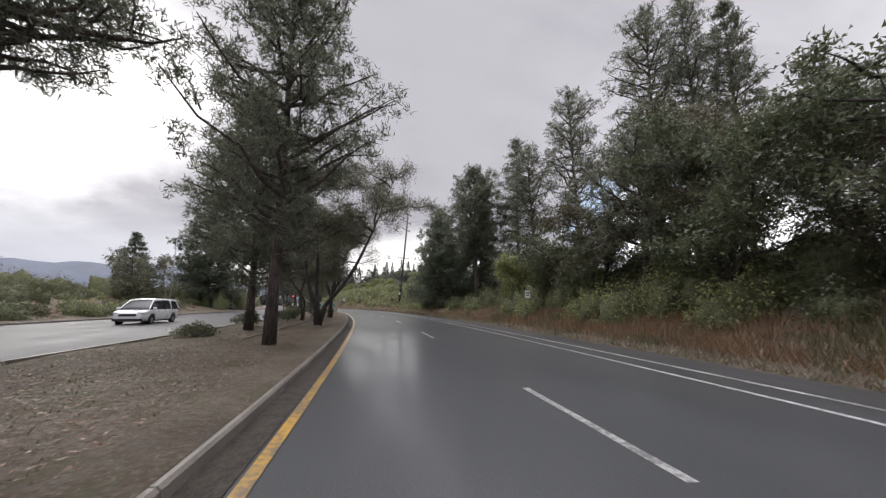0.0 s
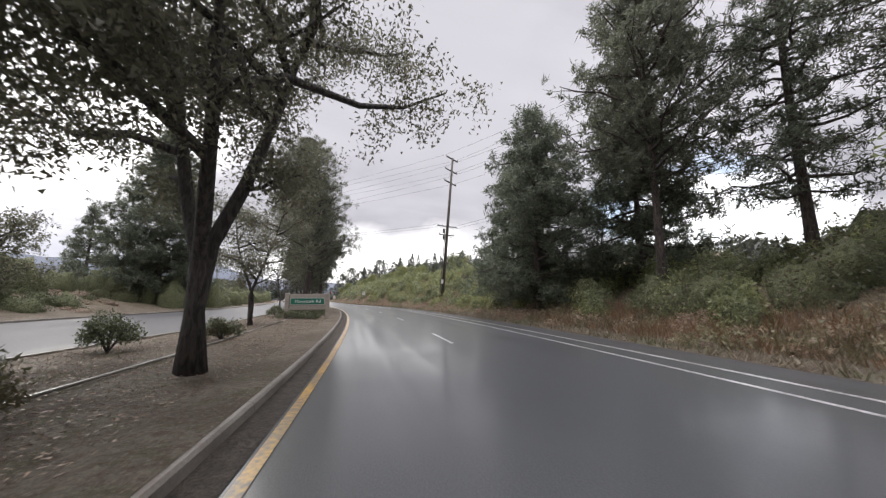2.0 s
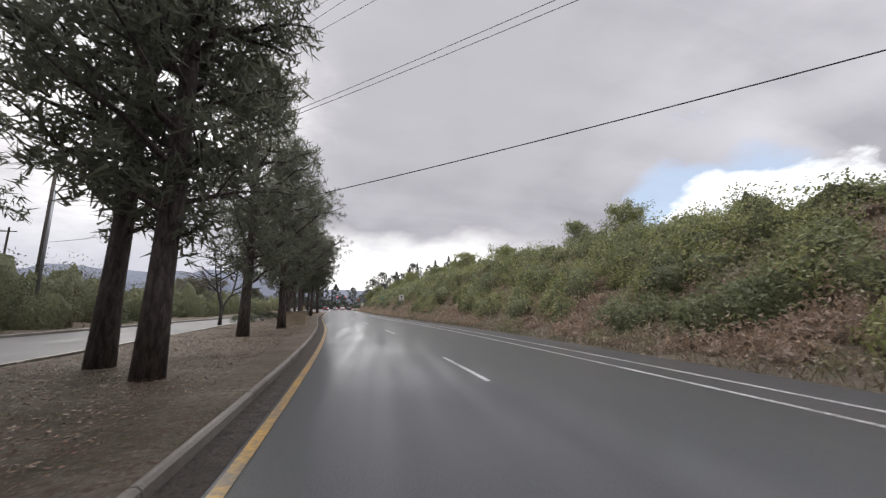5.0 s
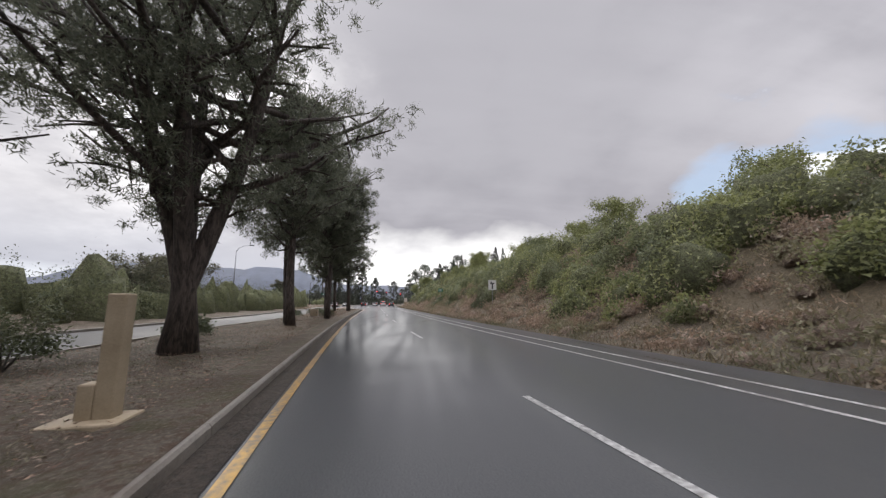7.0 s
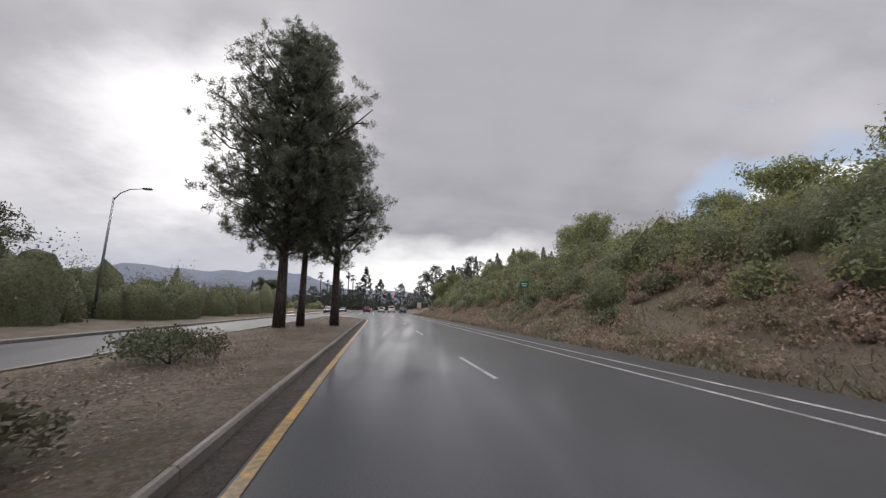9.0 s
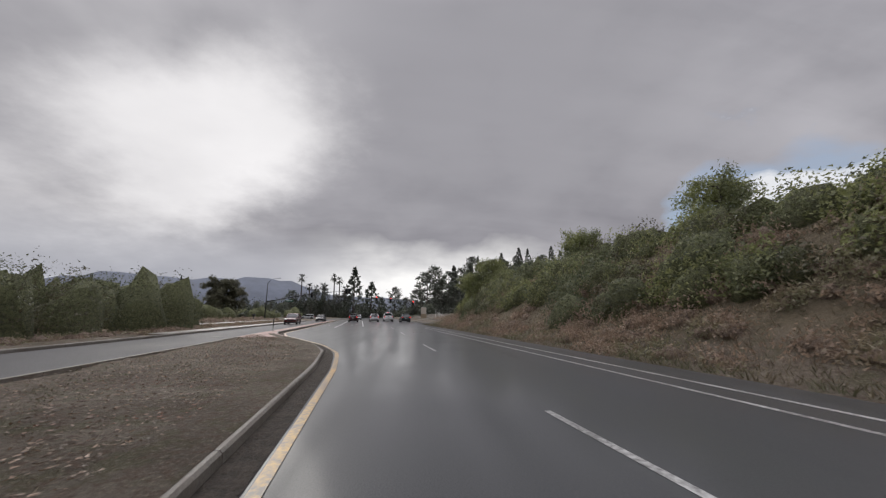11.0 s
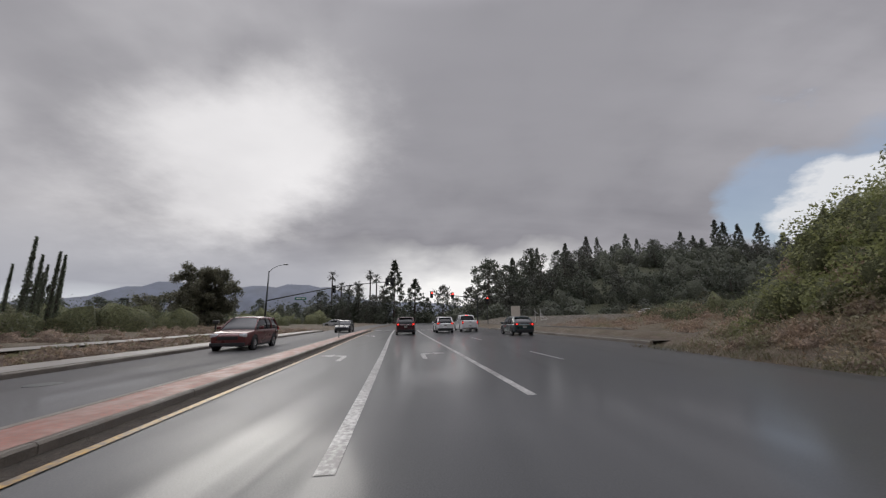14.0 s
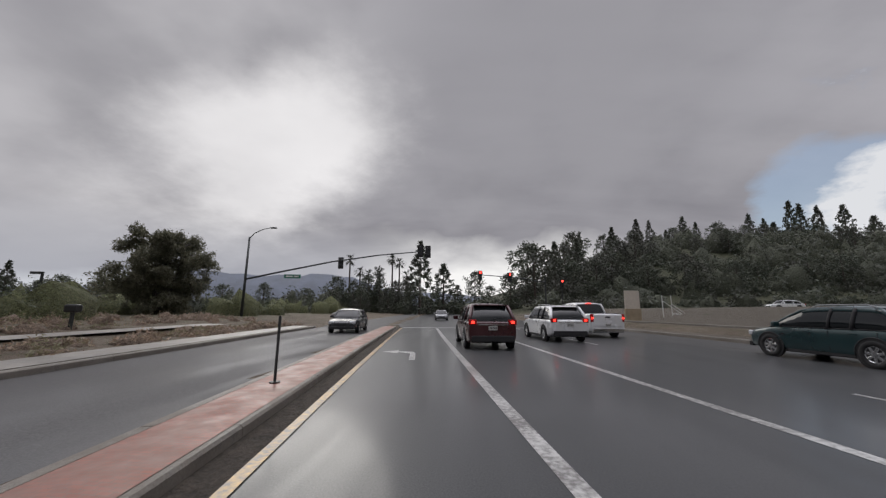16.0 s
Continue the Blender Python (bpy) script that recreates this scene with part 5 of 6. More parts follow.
def street_lamp(s, off, h, reach_, z0=None, label="grey street lamp with a curved arm over the road"):
    top = empty("street_lamp", at(s, off, base_z(s, off) - 0.05 if z0 is None else z0), label, "street lamp", "street lamps")
    bm = bmesh.new()
    tube(bm, [(0, 0, 0), (0, 0, h * 0.5), (0, 0, h)], [0.11, 0.09, 0.065], 10)
    part("mast", bm, M["steel"], top, shade=True)
    bm = bmesh.new()
    box(bm, -0.2, 0.2, -0.2, 0.2, 0, 0.05, 0.01)
    part("base_plate", bm, M["steel"], top)
    bm = bmesh.new()
    tube(bm, [(0, 0, h - 0.25), (reach_ * 0.2, 0, h + 0.35), (reach_ * 0.5, 0, h + 0.72), (reach_, 0, h + 0.85)], [0.05, 0.045, 0.04, 0.035], 8)
    part("arm", bm, M["steel"], top, shade=True)
    bm = bmesh.new()
    box(bm, reach_ - 0.1, reach_ + 0.6, -0.13, 0.13, h + 0.78, h + 0.92, 0.05)
    hd = part("lamp_head", bm, M["darksteel"], top)
    bm = bmesh.new()
    box(bm, reach_ + 0.05, reach_ + 0.5, -0.1, 0.1, h + 0.755, h + 0.785, 0.012)
    part("lens", bm, M["headlamp"], hd)
    return top


street_lamp(161.0, -22.0, 10.0, 2.1)
street_lamp(56.9, -23.6, 10.0, 1.9)
street_lamp(100.5, -19.5, 9.6, 2.0)
# car park lamp with a box head
lot = empty("car_park_lamp", at(257.0, -46.4, 0.3), "dark square car park lamp on a short mast", "street lamp")
bm = bmesh.new()
box(bm, -0.09, 0.09, -0.09, 0.09, -0.4, 5.0, 0.01)
part("mast", bm, M["darksteel"], lot)
bm = bmesh.new()
box(bm, -1.1, -0.05, -0.25, 0.25, 4.75, 5.0, 0.03)
part("lamp_head", bm, M["darksteel"], lot)
# mailbox on the planting strip
mb = empty("mailbox", at(236.0, -22.0, base_z(236, -22)), "dark rounded mailbox on a post", "mailbox")
bm = bmesh.new()
box(bm, -0.06, 0.06, -0.06, 0.06, -0.05, 0.85, 0.01)
part("post", bm, M["darksteel"], mb)
bm = bmesh.new()
box(bm, -0.3, 0.3, -0.2, 0.2, 0.85, 1.25, 0.09)
part("body", bm, M["black"], mb)


def signal_head(parent, m, lit=""):
    bm = bmesh.new()
    box(bm, -0.17, 0.17, -0.1, 0.1, -0.52, 0.52, 0.03)
    bmesh.ops.transform(bm, matrix=m, verts=bm.verts)
    body = part("signal_housing", bm, M["black"], parent)
    bm = bmesh.new()
    box(bm, -0.3, 0.3, 0.06, 0.075, -0.66, 0.66, 0.01)
    bmesh.ops.transform(bm, matrix=m, verts=bm.verts)
    part("backplate", bm, M["black"], parent)
    for k, c in enumerate(("red", "amber", "green")):
        bm = bmesh.new()
        cyl(bm, 0.12, 0.03, m @ Matrix.Translation((0, -0.11, 0.34 - 0.34 * k)) @ Matrix.Rotation(radians(90), 4, "X"), 16)
        part("lens", bm, M["redlight"] if lit == c else M["glass"], body)
        bm = bmesh.new()
        tube(bm, [m @ Vector((0.13 * math.cos(a), -0.2, 0.34 - 0.34 * k + 0.13 * math.sin(a))) for a in np.linspace(0.2, 2.94, 7)], 0.012, 4)
        part("visor", bm, M["black"], body)


mast = empty("signal_mast", at(260.3, -26.5, -0.02), "dark signal mast with a long arched arm and a lamp", "traffic signal")
bm = bmesh.new()
tube(bm, [(0, 0, 0), (0, 0, 5), (0, 0, 10.2)], [0.17, 0.14, 0.1], 12)
part("mast", bm, M["darksteel"], mast, shade=True)
inv = mast.matrix_world.inverted()
tip = inv @ P(254.6, -4.4, 8.3)
bm = bmesh.new()
arm = [Vector((0, 0, 5.0)), Vector((tip.x * 0.25, tip.y * 0.25, 5.95)), Vector((tip.x * 0.5, tip.y * 0.5, 6.85)), Vector((tip.x * 0.75, tip.y * 0.75, 7.45)), Vector((tip.x, tip.y, 7.75))]
tube(bm, arm, [0.12, 0.1, 0.085, 0.07, 0.055], 10)
part("arm", bm, M["darksteel"], mast, shade=True)
bm = bmesh.new()
tube(bm, [(0, 0, 10.0), (0.6, 0, 10.7), (1.6, 0, 11.2), (2.6, 0, 11.4)], [0.06, 0.05, 0.045, 0.04], 8)
part("lamp_arm", bm, M["darksteel"], mast, shade=True)
bm = bmesh.new()
box(bm, 2.4, 3.2, -0.15, 0.15, 11.3, 11.46, 0.05)
part("lamp_head", bm, M["darksteel"], mast)
signal_head(mast, Matrix.Translation(arm[4] + Vector((-0.1, -0.15, -0.1))))
signal_head(mast, Matrix.Translation(arm[4] + Vector((-0.9, -0.15, -0.05))))
signal_head(mast, Matrix.Translation(arm[2] + Vector((1.0, -0.15, -0.15))))
bm = bmesh.new()
box(bm, tip.x * 0.24, tip.x * 0.24 + 1.9, tip.y * 0.3 - 0.03, tip.y * 0.3, 5.0, 5.45, 0.01)
nm = part("name_plate", bm, M["green"], mast, "dark green road name plate")
for k, (a, b) in enumerate(((0.2, 1.0), (1.15, 1.7))):
    bm = bmesh.new()
    box(bm, tip.x * 0.24 + a, tip.x * 0.24 + b, tip.y * 0.3 - 0.036, tip.y * 0.3 - 0.03, 5.16, 5.3)
    part("bar", bm, M["white"], nm)
far_sig = empty("signal_post", at(264.0, 13.6, 0.05), "signal post with a lit red light", "traffic signal")
bm = bmesh.new()
tube(bm, [(0, 0, 0), (0, 0, 4.6)], [0.08, 0.06], 10)
part("mast", bm, M["darksteel"], far_sig)
signal_head(far_sig, Matrix.Translation((0, -0.15, 5.0)), "red")
far_arm = empty("signal_mast", at(266.0, 12.0, 0.0), "far signal mast with lit red lights on its arm", "traffic signal")
bm = bmesh.new()
tube(bm, [(0, 0, 0), (0, 0, 6.2)], [0.15, 0.1], 10)
part("mast", bm, M["darksteel"], far_arm)
bm = bmesh.new()
tube(bm, [(0, 0, 5.4), (-4, 0, 6.0), (-9.5, 0, 6.4)], [0.09, 0.07, 0.05], 8)
part("arm", bm, M["darksteel"], far_arm)
for x, z in ((-9.2, 6.3), (-5.0, 6.05)):
    signal_head(far_arm, Matrix.Translation((x, -0.12, z)), "red")

# utility pole with three cross tiers, transformer tier and cables
base = P(73.2, 12.0, base_z(73.2, 12.0) - 0.1)
pole = empty("utility_pole", at(73.2, 12.0, base.z) @ Vector((0, 0, 1)).rotation_difference(Vector((0.062, -0.065, 1))).to_matrix().to_4x4(), "tall dark wooden utility pole with crossarms and wires", "utility pole", "utility poles")
PH = 21.1 - base.z
bm = bmesh.new()
tube(bm, [(0, 0, 0), (0, 0, PH * 0.5), (0, 0, PH)], [0.24, 0.2, 0.14], 12)
part("pole", bm, M["polewood"], pole, shade=True)
bm = bmesh.new()
tube(bm, [(-0.36, 0, 0), (-0.33, 0, 9.6)], 0.05, 6)
part("cable_riser", bm, M["darksteel"], pole)
arms = []
for z, w in ((PH - 0.25, 1.0), (PH - 2.0, 1.0), (PH - 3.7, 1.0)):
    bm = bmesh.new()
    box(bm, -w, w * 0.8, -0.07, 0.07, z - 0.07, z + 0.07, 0.01)
    bmesh.ops.rotate(bm, verts=bm.verts, cent=(0.2, 0, z), matrix=Matrix.Rotation(radians(18), 3, "Y"))
    part("crossarm", bm, M["polewood"], pole)
    for x in (-w + 0.08, w * 0.8 - 0.08):
        bm = bmesh.new()
        for k in range(4):
            cyl(bm, 0.06 if k % 2 else 0.045, 0.07, Matrix.Translation((x, 0, z + 0.1 + 0.07 * k - x * 0.32)), 10)
        part("insulator", bm, M["ceramic"], pole)
        arms.append(Vector((x, 0, z + 0.36 - x * 0.32)))
for z, w in ((11.3 - base.z, 1.5), (10.1 - base.z, 1.2)):
    bm = bmesh.new()
    box(bm, -w, w * 0.9, -0.06, 0.06, z - 0.06, z + 0.06, 0.01)
    part("crossarm", bm, M["polewood"], pole)
    for x in (-w + 0.1, -w * 0.5, w * 0.5, w * 0.8):
        bm = bmesh.new()
        cyl(bm, 0.05, 0.2, Matrix.Translation((x, 0, z + 0.15)), 8, 0.03)
        part("insulator", bm, M["ceramic"], pole)
        bm = bmesh.new()
        tube(bm, [(x, 0.0, z + 0.2), (x * 0.75, -0.25, z - 0.35), (x * 0.3, -0.1, z - 0.1)], 0.014, 4)
        part("jumper_wire", bm, M["black"], pole)
for x, z in ((-0.5, 10.6), (-0.45, 9.7)):
    bm = bmesh.new()
    cyl(bm, 0.17, 0.55, Matrix.Translation((x, -0.1, z - base.z)), 14)
    part("switch_can", bm, M["darksteel"], pole)
bm = bmesh.new()
box(bm, -0.42, -0.12, -0.3, -0.2, 3.4 - base.z, 3.95 - base.z, 0.01)
part("tag_board", bm, M["white"], pole, "small pale board")
pm = pole.matrix_world
pole_b = Vector((-30.0, 111.0, 0.3))
pole2 = empty("utility_pole", Matrix.Translation(pole_b), "tall dark wooden utility pole beyond the opposite road", "utility pole", "utility poles")
bm = bmesh.new()
tube(bm, [(0, 0, -0.3), (0, 0, 20.0)], [0.22, 0.14], 12)
part("pole", bm, M["polewood"], pole2, shade=True)
bm = bmesh.new()
box(bm, -1.0, 1.0, -0.07, 0.07, 19.2, 19.34, 0.01)
part("crossarm", bm, M["polewood"], pole2)


def wire(a, b, sag, r=0.011, label="thin black overhead power line"):
    bm = bmesh.new()
    pts = []
    for t in np.linspace(0, 1, 21):
        q = Vector(a).lerp(Vector(b), t)
        q.z -= sag * 4 * t * (1 - t)
        pts.append(q)
    tube(bm, pts, r, 5)
    tagged(part("power_line", bm, M["black"]), label, "cable", "overhead lines")


back = P(0, 46, 20.5)
for i, a in enumerate(arms):
    wire(pm @ a, pole_b + Vector(((-1) ** i * 0.9, 0, 19.5 - 1.7 * (i // 2))), 1.0)
    wire(pm @ a, back + Vector(((-1) ** i * 0.9, 0, -1.7 * (i // 2))), 2.0)
wire(pm @ Vector((0.1, -0.2, 7.3 - base.z)), pole_b + Vector((0, 0, 8.0)), 0.9, 0.02, "black telephone cable strung from the pole")
wire(pm @ Vector((0.1, -0.2, 7.3 - base.z)), P(30, 40, 12.0), 0.5, 0.03, "black telephone cable strung from the pole")
for z in (11.3, 10.9):
    wire(pm @ Vector((-1.3, 0, z - base.z + 0.2)), pole_b + Vector((0.5, 0, 13.0)), 0.8, 0.012)
    wire(pm @ Vector((1.2, 0, z - base.z + 0.2)), P(20, 42, 15.0), 0.8, 0.012)
for s_, o_, h_ in ((62, -62, 13), (84, -55, 12), (128, -40, 11)):
    p2 = empty("utility_pole", Matrix.Translation(P(s_, o_, 1.0)), "slim distant utility pole with a short crossarm", "utility pole", "utility poles")
    bm = bmesh.new()
    tube(bm, [(0, 0, -1.2), (0, 0, h_)], [0.15, 0.1], 8)
    part("pole", bm, M["polewood"], p2)
    bm = bmesh.new()
    box(bm, -0.9, 0.9, -0.05, 0.05, h_ - 0.6, h_ - 0.48)
    part("crossarm", bm, M["polewood"], p2)

# house seen beyond the opposite road
hs = empty("house", Matrix.Translation(P(128, -33, 0.4)) @ Matrix.Rotation(radians(20), 4, "Z"), "low pale house with a clay roof behind shrubs", "house")
bm = bmesh.new()
box(bm, -4, 4, -3, 3, -0.5, 2.7)
part("wall", bm, M["plaster"], hs)
bm = bmesh.new()
for y in (-1, 1):
    prism(bm, [(-4.5, y * 3.5, 2.6), (4.5, y * 3.5, 2.6), (4.5, 0, 4.2), (-4.5, 0, 4.2)], 0.15)
part("roof", bm, M["roof"], hs)
for x in (-2.2, 1.8):
    bm = bmesh.new()
    box(bm, x - 0.6, x + 0.6, -3.03, -2.98, 0.9, 2.0, 0.01)
    part("window", bm, M["glass"], hs)

# open lot: frame barrier, bins
fr = empty("barrier_frame", at(250.5, 18.9, base_z(250.5, 18.9)), "white tubular barrier frame at the lot entrance", "barrier")
for a, b in (((-0.7, 0, -0.1), (-0.7, 0, 2.0)), ((0.2, 0, -0.1), (0.2, 0, 2.0)), ((-0.7, 0, 1.5), (1.2, 0, 0.2)), ((0.2, 0, 1.2), (1.6, 0, 0.2)), ((0.2, 0, 0.25), (1.6, 0, 0.2))):
    bm = bmesh.new()
    tube(bm, [a, b], 0.035, 8)
    part("rail", bm, M["white"], fr)
bd = empty("notice_board", at(250.0, 14.9, base_z(250, 14.9)), "pale blank board on a tan base beside the junction", "sign")
bm = bmesh.new()
box(bm, -0.7, 0.7, -0.08, 0.08, 1.2, 2.9, 0.01)
part("panel", bm, M["plaster"], bd)
bm = bmesh.new()
box(bm, -0.75, 0.75, -0.15, 0.15, -0.4, 1.2, 0.02)
part("base", bm, M["stucco"], bd)
# bare tan slope of the lot, with a low kerb at its foot
SL = np.arange(232, 300, 2.0)
lift_ = lambda o: (lambda s: base_z(s, o) + 0.05)
tagged(strip("lot_slope", SL, [(o, lift_(o)) for o in np.arange(14.0, 46, 2.0)], M["tanearth"]), "bare tan earth slope of the open lot", "slope")
kerb_run("kerb_lot", "low dark kerb at the foot of the tan slope", lambda s: 13.5, 221, 250, 0.18, 0.62, 1, 0, 0)

# ---- vehicles


def loft(bm, rings):
    vs = [[bm.verts.new(p) for p in r] for r in rings]
    k = len(vs[0])
    for a, b in zip(vs, vs[1:]):
        for i in range(k):
            bm.faces.new((a[i], a[(i + 1) % k], b[(i + 1) % k], b[i]))
    bm.faces.new(vs[0][::-1])
    bm.faces.new(vs[-1])


def wheel(parent, x, y, r, w, side):
    m = Matrix.Translation((x, y, r)) @ Matrix.Rotation(radians(90), 4, "Y")
    bm = bmesh.new()
    prof = [(r * 0.62, -w / 2), (r * 0.93, -w / 2), (r, -w * 0.36), (r, w * 0.36), (r * 0.93, w / 2), (r * 0.62, w / 2)]
    rings = []
    n = 28
    for k in range(n):
        a = 2 * math.pi * k / n
        rings.append([bm.verts.new(m @ Vector((math.cos(a) * q, math.sin(a) * q, z))) for q, z in prof])
    for k in range(n):
        for j in range(len(prof)):
            bm.faces.new((rings[k][j], rings[(k + 1) % n][j], rings[(k + 1) % n][(j + 1) % 6], rings[k][(j + 1) % 6]))
    wh = part("wheel", bm, M["tyre"], parent, "black tyre with alloy rim", True)
    bm = bmesh.new()
    zf = side * w * 0.36
    cyl(bm, r * 0.63, 0.04, m @ Matrix.Translation((0, 0, side * w * 0.12)), 24)
    part("rim_dish", bm, M["trim"], wh)
    bm = bmesh.new()
    for k in range(7):
        a = 2 * math.pi * k / 7
        q = m @ Matrix.Rotation(a, 4, "Z")
        b2 = bmesh.new()
        box(b2, 0.03, r * 0.6, -0.035, 0.035, zf - 0.02, zf + 0.02, 0.008)
        bmesh.ops.transform(b2, matrix=q, verts=b2.verts)
        tmp_me = bpy.data.meshes.new("spoke")
        b2.to_mesh(tmp_me)
        b2.free()
        bm.from_mesh(tmp_me)
        bpy.data.meshes.remove(tmp_me)
    cyl(bm, r * 0.14, 0.05, m @ Matrix.Translation((0, 0, zf)), 12)
    ring = [m @ Vector((math.cos(a) * r * 0.6, math.sin(a) * r * 0.6, zf)) for a in np.linspace(0, 2 * math.pi, 25)]
    tube(bm, ring, 0.022, 6, False)
    part("rim", bm, M["rim"], wh)


def car(name, m, label, category, paint, L, W, H, belt, hood, cowl, topf, topr, baser, wheel_r=0.34, axles=(1.4, -1.35), lit=False, bed=False, rails=False, tail_w=0.3, tail_z=None, tail_h=0.16, dark_low=True):
    """Car with its nose towards +y, standing on z = 0. cowl, topf, topr, baser: where the cabin begins and ends along y."""
    top = empty(name, m, label, category, "cars on the road")
    w = W / 2
    f, b = L / 2, -L / 2
    deck = belt if bed or baser < b + 0.45 else belt - 0.02
    rows = [(f, 0.72, 0.38, hood - 0.28), (f - 0.06, 0.86, 0.26, hood - 0.16), (f - 0.3, 0.95, 0.22, hood - 0.05), (f - 0.8, 1.0, 0.2, hood), (cowl + 0.1, 1.0, 0.2, belt - 0.02), (cowl - 0.3, 1.0, 0.2, belt), (0.0, 1.0, 0.2, belt), (baser + 0.2, 1.0, 0.2, belt), (b + 0.45, 0.99, 0.24, deck), (b + 0.12, 0.96, 0.3, deck - 0.01), (b + 0.02, 0.91, 0.36, deck - 0.04), (b, 0.86, 0.42, deck - 0.1)]
    rings = []
    for y, k, z0, z1 in rows:
        ww = w * k
        half = [(0.80, z0), (0.95, z0 + 0.05), (0.985, z0 + 0.14), (1.0, z0 + (z1 - z0) * 0.5), (0.985, z1 - 0.12), (0.955, z1 - 0.04), (0.88, z1)]
        rings.append([Vector((-ww * a, y, z)) for a, z in half] + [Vector((ww * a, y, z)) for a, z in half[::-1]])
    bm = bmesh.new()
    loft(bm, rings)
    body = part("body", bm, paint, top, shade=True)
    sub = body.modifiers.new("round", "SUBSURF")
    sub.levels = sub.render_levels = 2
    # glasshouse: one glazed shell, with painted roof, pillars and rails laid on it
    wb, tumble = w * 0.93, 0.27
    zt, zb = H, belt - 0.05
    wt = wb - tumble * (zt - belt)
    ridge_y = [cowl, cowl + (topf - cowl) * 0.5, topf + 0.12, topf - 0.15, (topf + topr) / 2, topr + 0.2, topr, topr + (baser - topr) * 0.5, baser]
    ridge_z = [zb, zb + (zt - zb) * 0.56, zt - 0.075, zt - 0.025, zt, zt - 0.03, zt - 0.075, zb + (zt - zb) * 0.55, zb]

    def section(y, grow=0.0):
        z = float(np.interp(-y, [-q for q in ridge_y], ridge_z))
        h_ = z - zb
        side_ = wb - tumble * h_
        half = [(wb, zb), (wb - tumble * h_ * 0.35 + 0.012, zb + h_ * 0.4), (side_ + 0.02, zb + h_ * 0.8), (side_ - 0.03, zb + h_ * 0.94), (side_ - 0.14, z - 0.008), (side_ * 0.4, z + 0.012)]
        return [(a + (grow if k < 4 else 0), b_ + (grow if k > 2 else 0)) for k, (a, b_) in enumerate(half)]

    stations = sorted(set(np.round(np.concatenate([ridge_y, np.linspace(cowl, baser, 15)]), 3)), reverse=True)
    bm = bmesh.new()
    loft(bm, [[Vector((-a, y, z)) for a, z in section(y)] + [Vector((a, y, z)) for a, z in section(y)[::-1]] for y in stations])
    part("glasshouse", bm, M["glass"], top, "dark tinted glass", True)
    bm = bmesh.new()
    ends = topf + 0.1, topr - 0.02
    panel = [y for y in stations if ends[1] < y < ends[0]]
    rings = []
    for y in [ends[0]] + panel + [ends[1]]:
        c = section(y, 0.014)[2:]
        rings.append([Vector((-a, y, z)) for a, z in c] + [Vector((a, y, z)) for a, z in c[::-1]])
    vs = [[bm.verts.new(p) for p in r] for r in rings]
    for a, b_ in zip(vs, vs[1:]):
        for k in range(len(a) - 1):
            bm.faces.new((a[k], a[k + 1], b_[k + 1], b_[k]))
    roof = part("roof", bm, paint, top, shade=True)
    sol = roof.modifiers.new("thickness", "SOLIDIFY")
    sol.thickness = 0.02

    def on_side(y, share, sx):
        c = section(y, 0.006)
        v = share * (len(c) - 3)
        k = min(int(v), len(c) - 4)
        a, b_ = c[k], c[k + 1]
        t = v - k
        return Vector((sx * (a[0] + (b_[0] - a[0]) * t), y, a[1] + (b_[1] - a[1]) * t))

    n_side = 2 if bed or L < 4.4 else 3
    posts_y = [topf - 0.05 + (topr + 0.05 - topf) * k / n_side for k in range(1, n_side)]
    for sx in (1, -1):
        bm = bmesh.new()
        tube(bm, [on_side(y, 1.0, sx) for y in np.linspace(cowl - 0.02, topf - 0.02, 7)], 0.036, 6)
        part("front_pillar", bm, paint, top, shade=True)
        bm = bmesh.new()
        tube(bm, [on_side(y, 1.0, sx) for y in np.linspace(topr + 0.05, baser + 0.02, 6)], 0.075 if not bed else 0.05, 6)
        part("rear_pillar", bm, paint, top, shade=True)
        for k, yp in enumerate(posts_y):
            bm = bmesh.new()
            tube(bm, [on_side(yp - 0.05 * q, q, sx) for q in (0.02, 0.3, 0.6, 0.95)], 0.05 if k == n_side - 2 else 0.04, 6)
            part("door_pillar", bm, paint if k == n_side - 2 and not rails else M["trim"], top, shade=True)
        bm = bmesh.new()
        tube(bm, [Vector((sx * (w * 0.935), y, belt - 0.012)) for y in np.linspace(cowl - 0.3, baser + 0.25, 4)], 0.014, 5)
        part("window_trim", bm, M["trim"], top)
        # dark sill along the foot of the doors
        bm = bmesh.new()
        box(bm, sx * w * 0.93 - 0.03, sx * w * 0.93 + 0.03, axles[1] + wheel_r + 0.08, axles[0] - wheel_r - 0.08, 0.2, 0.34, 0.02)
        part("sill", bm, M["trim"] if dark_low else paint, top)
        for yy in (topf - 0.15, posts_y[0] - 0.02, posts_y[-1] - 0.55):
            bm = bmesh.new()
            box(bm, sx * w * 0.985 - 0.006, sx * w * 0.985 + 0.014, yy - 0.006, yy + 0.006, 0.36, belt - 0.08)
            part("door_seam", bm, M["trim"], top)
        # doors: thin seams and handles
        for k, yy in enumerate((cowl - 0.55 - (cowl - baser) * 0.18, cowl - 0.55 - (cowl - baser) * 0.5)):
            bm = bmesh.new()
            box(bm, -0.012, 0.012, -0.1, 0.1, -0.022, 0.022, 0.008)
            hd = part("door_handle", bm, M["trim"] if bed else paint, top)
            hd.matrix_local = Matrix.Translation((sx * (w * 0.985), yy, belt - 0.14))
        bm = bmesh.new()
        box(bm, -0.11, 0.11, -0.05, 0.07, -0.08, 0.08, 0.04)
        mr = part("mirror", bm, M["trim"] if bed else paint, top)
        mr.matrix_local = Matrix.Translation((sx * (w + 0.1), cowl - 0.35, belt + 0.06))
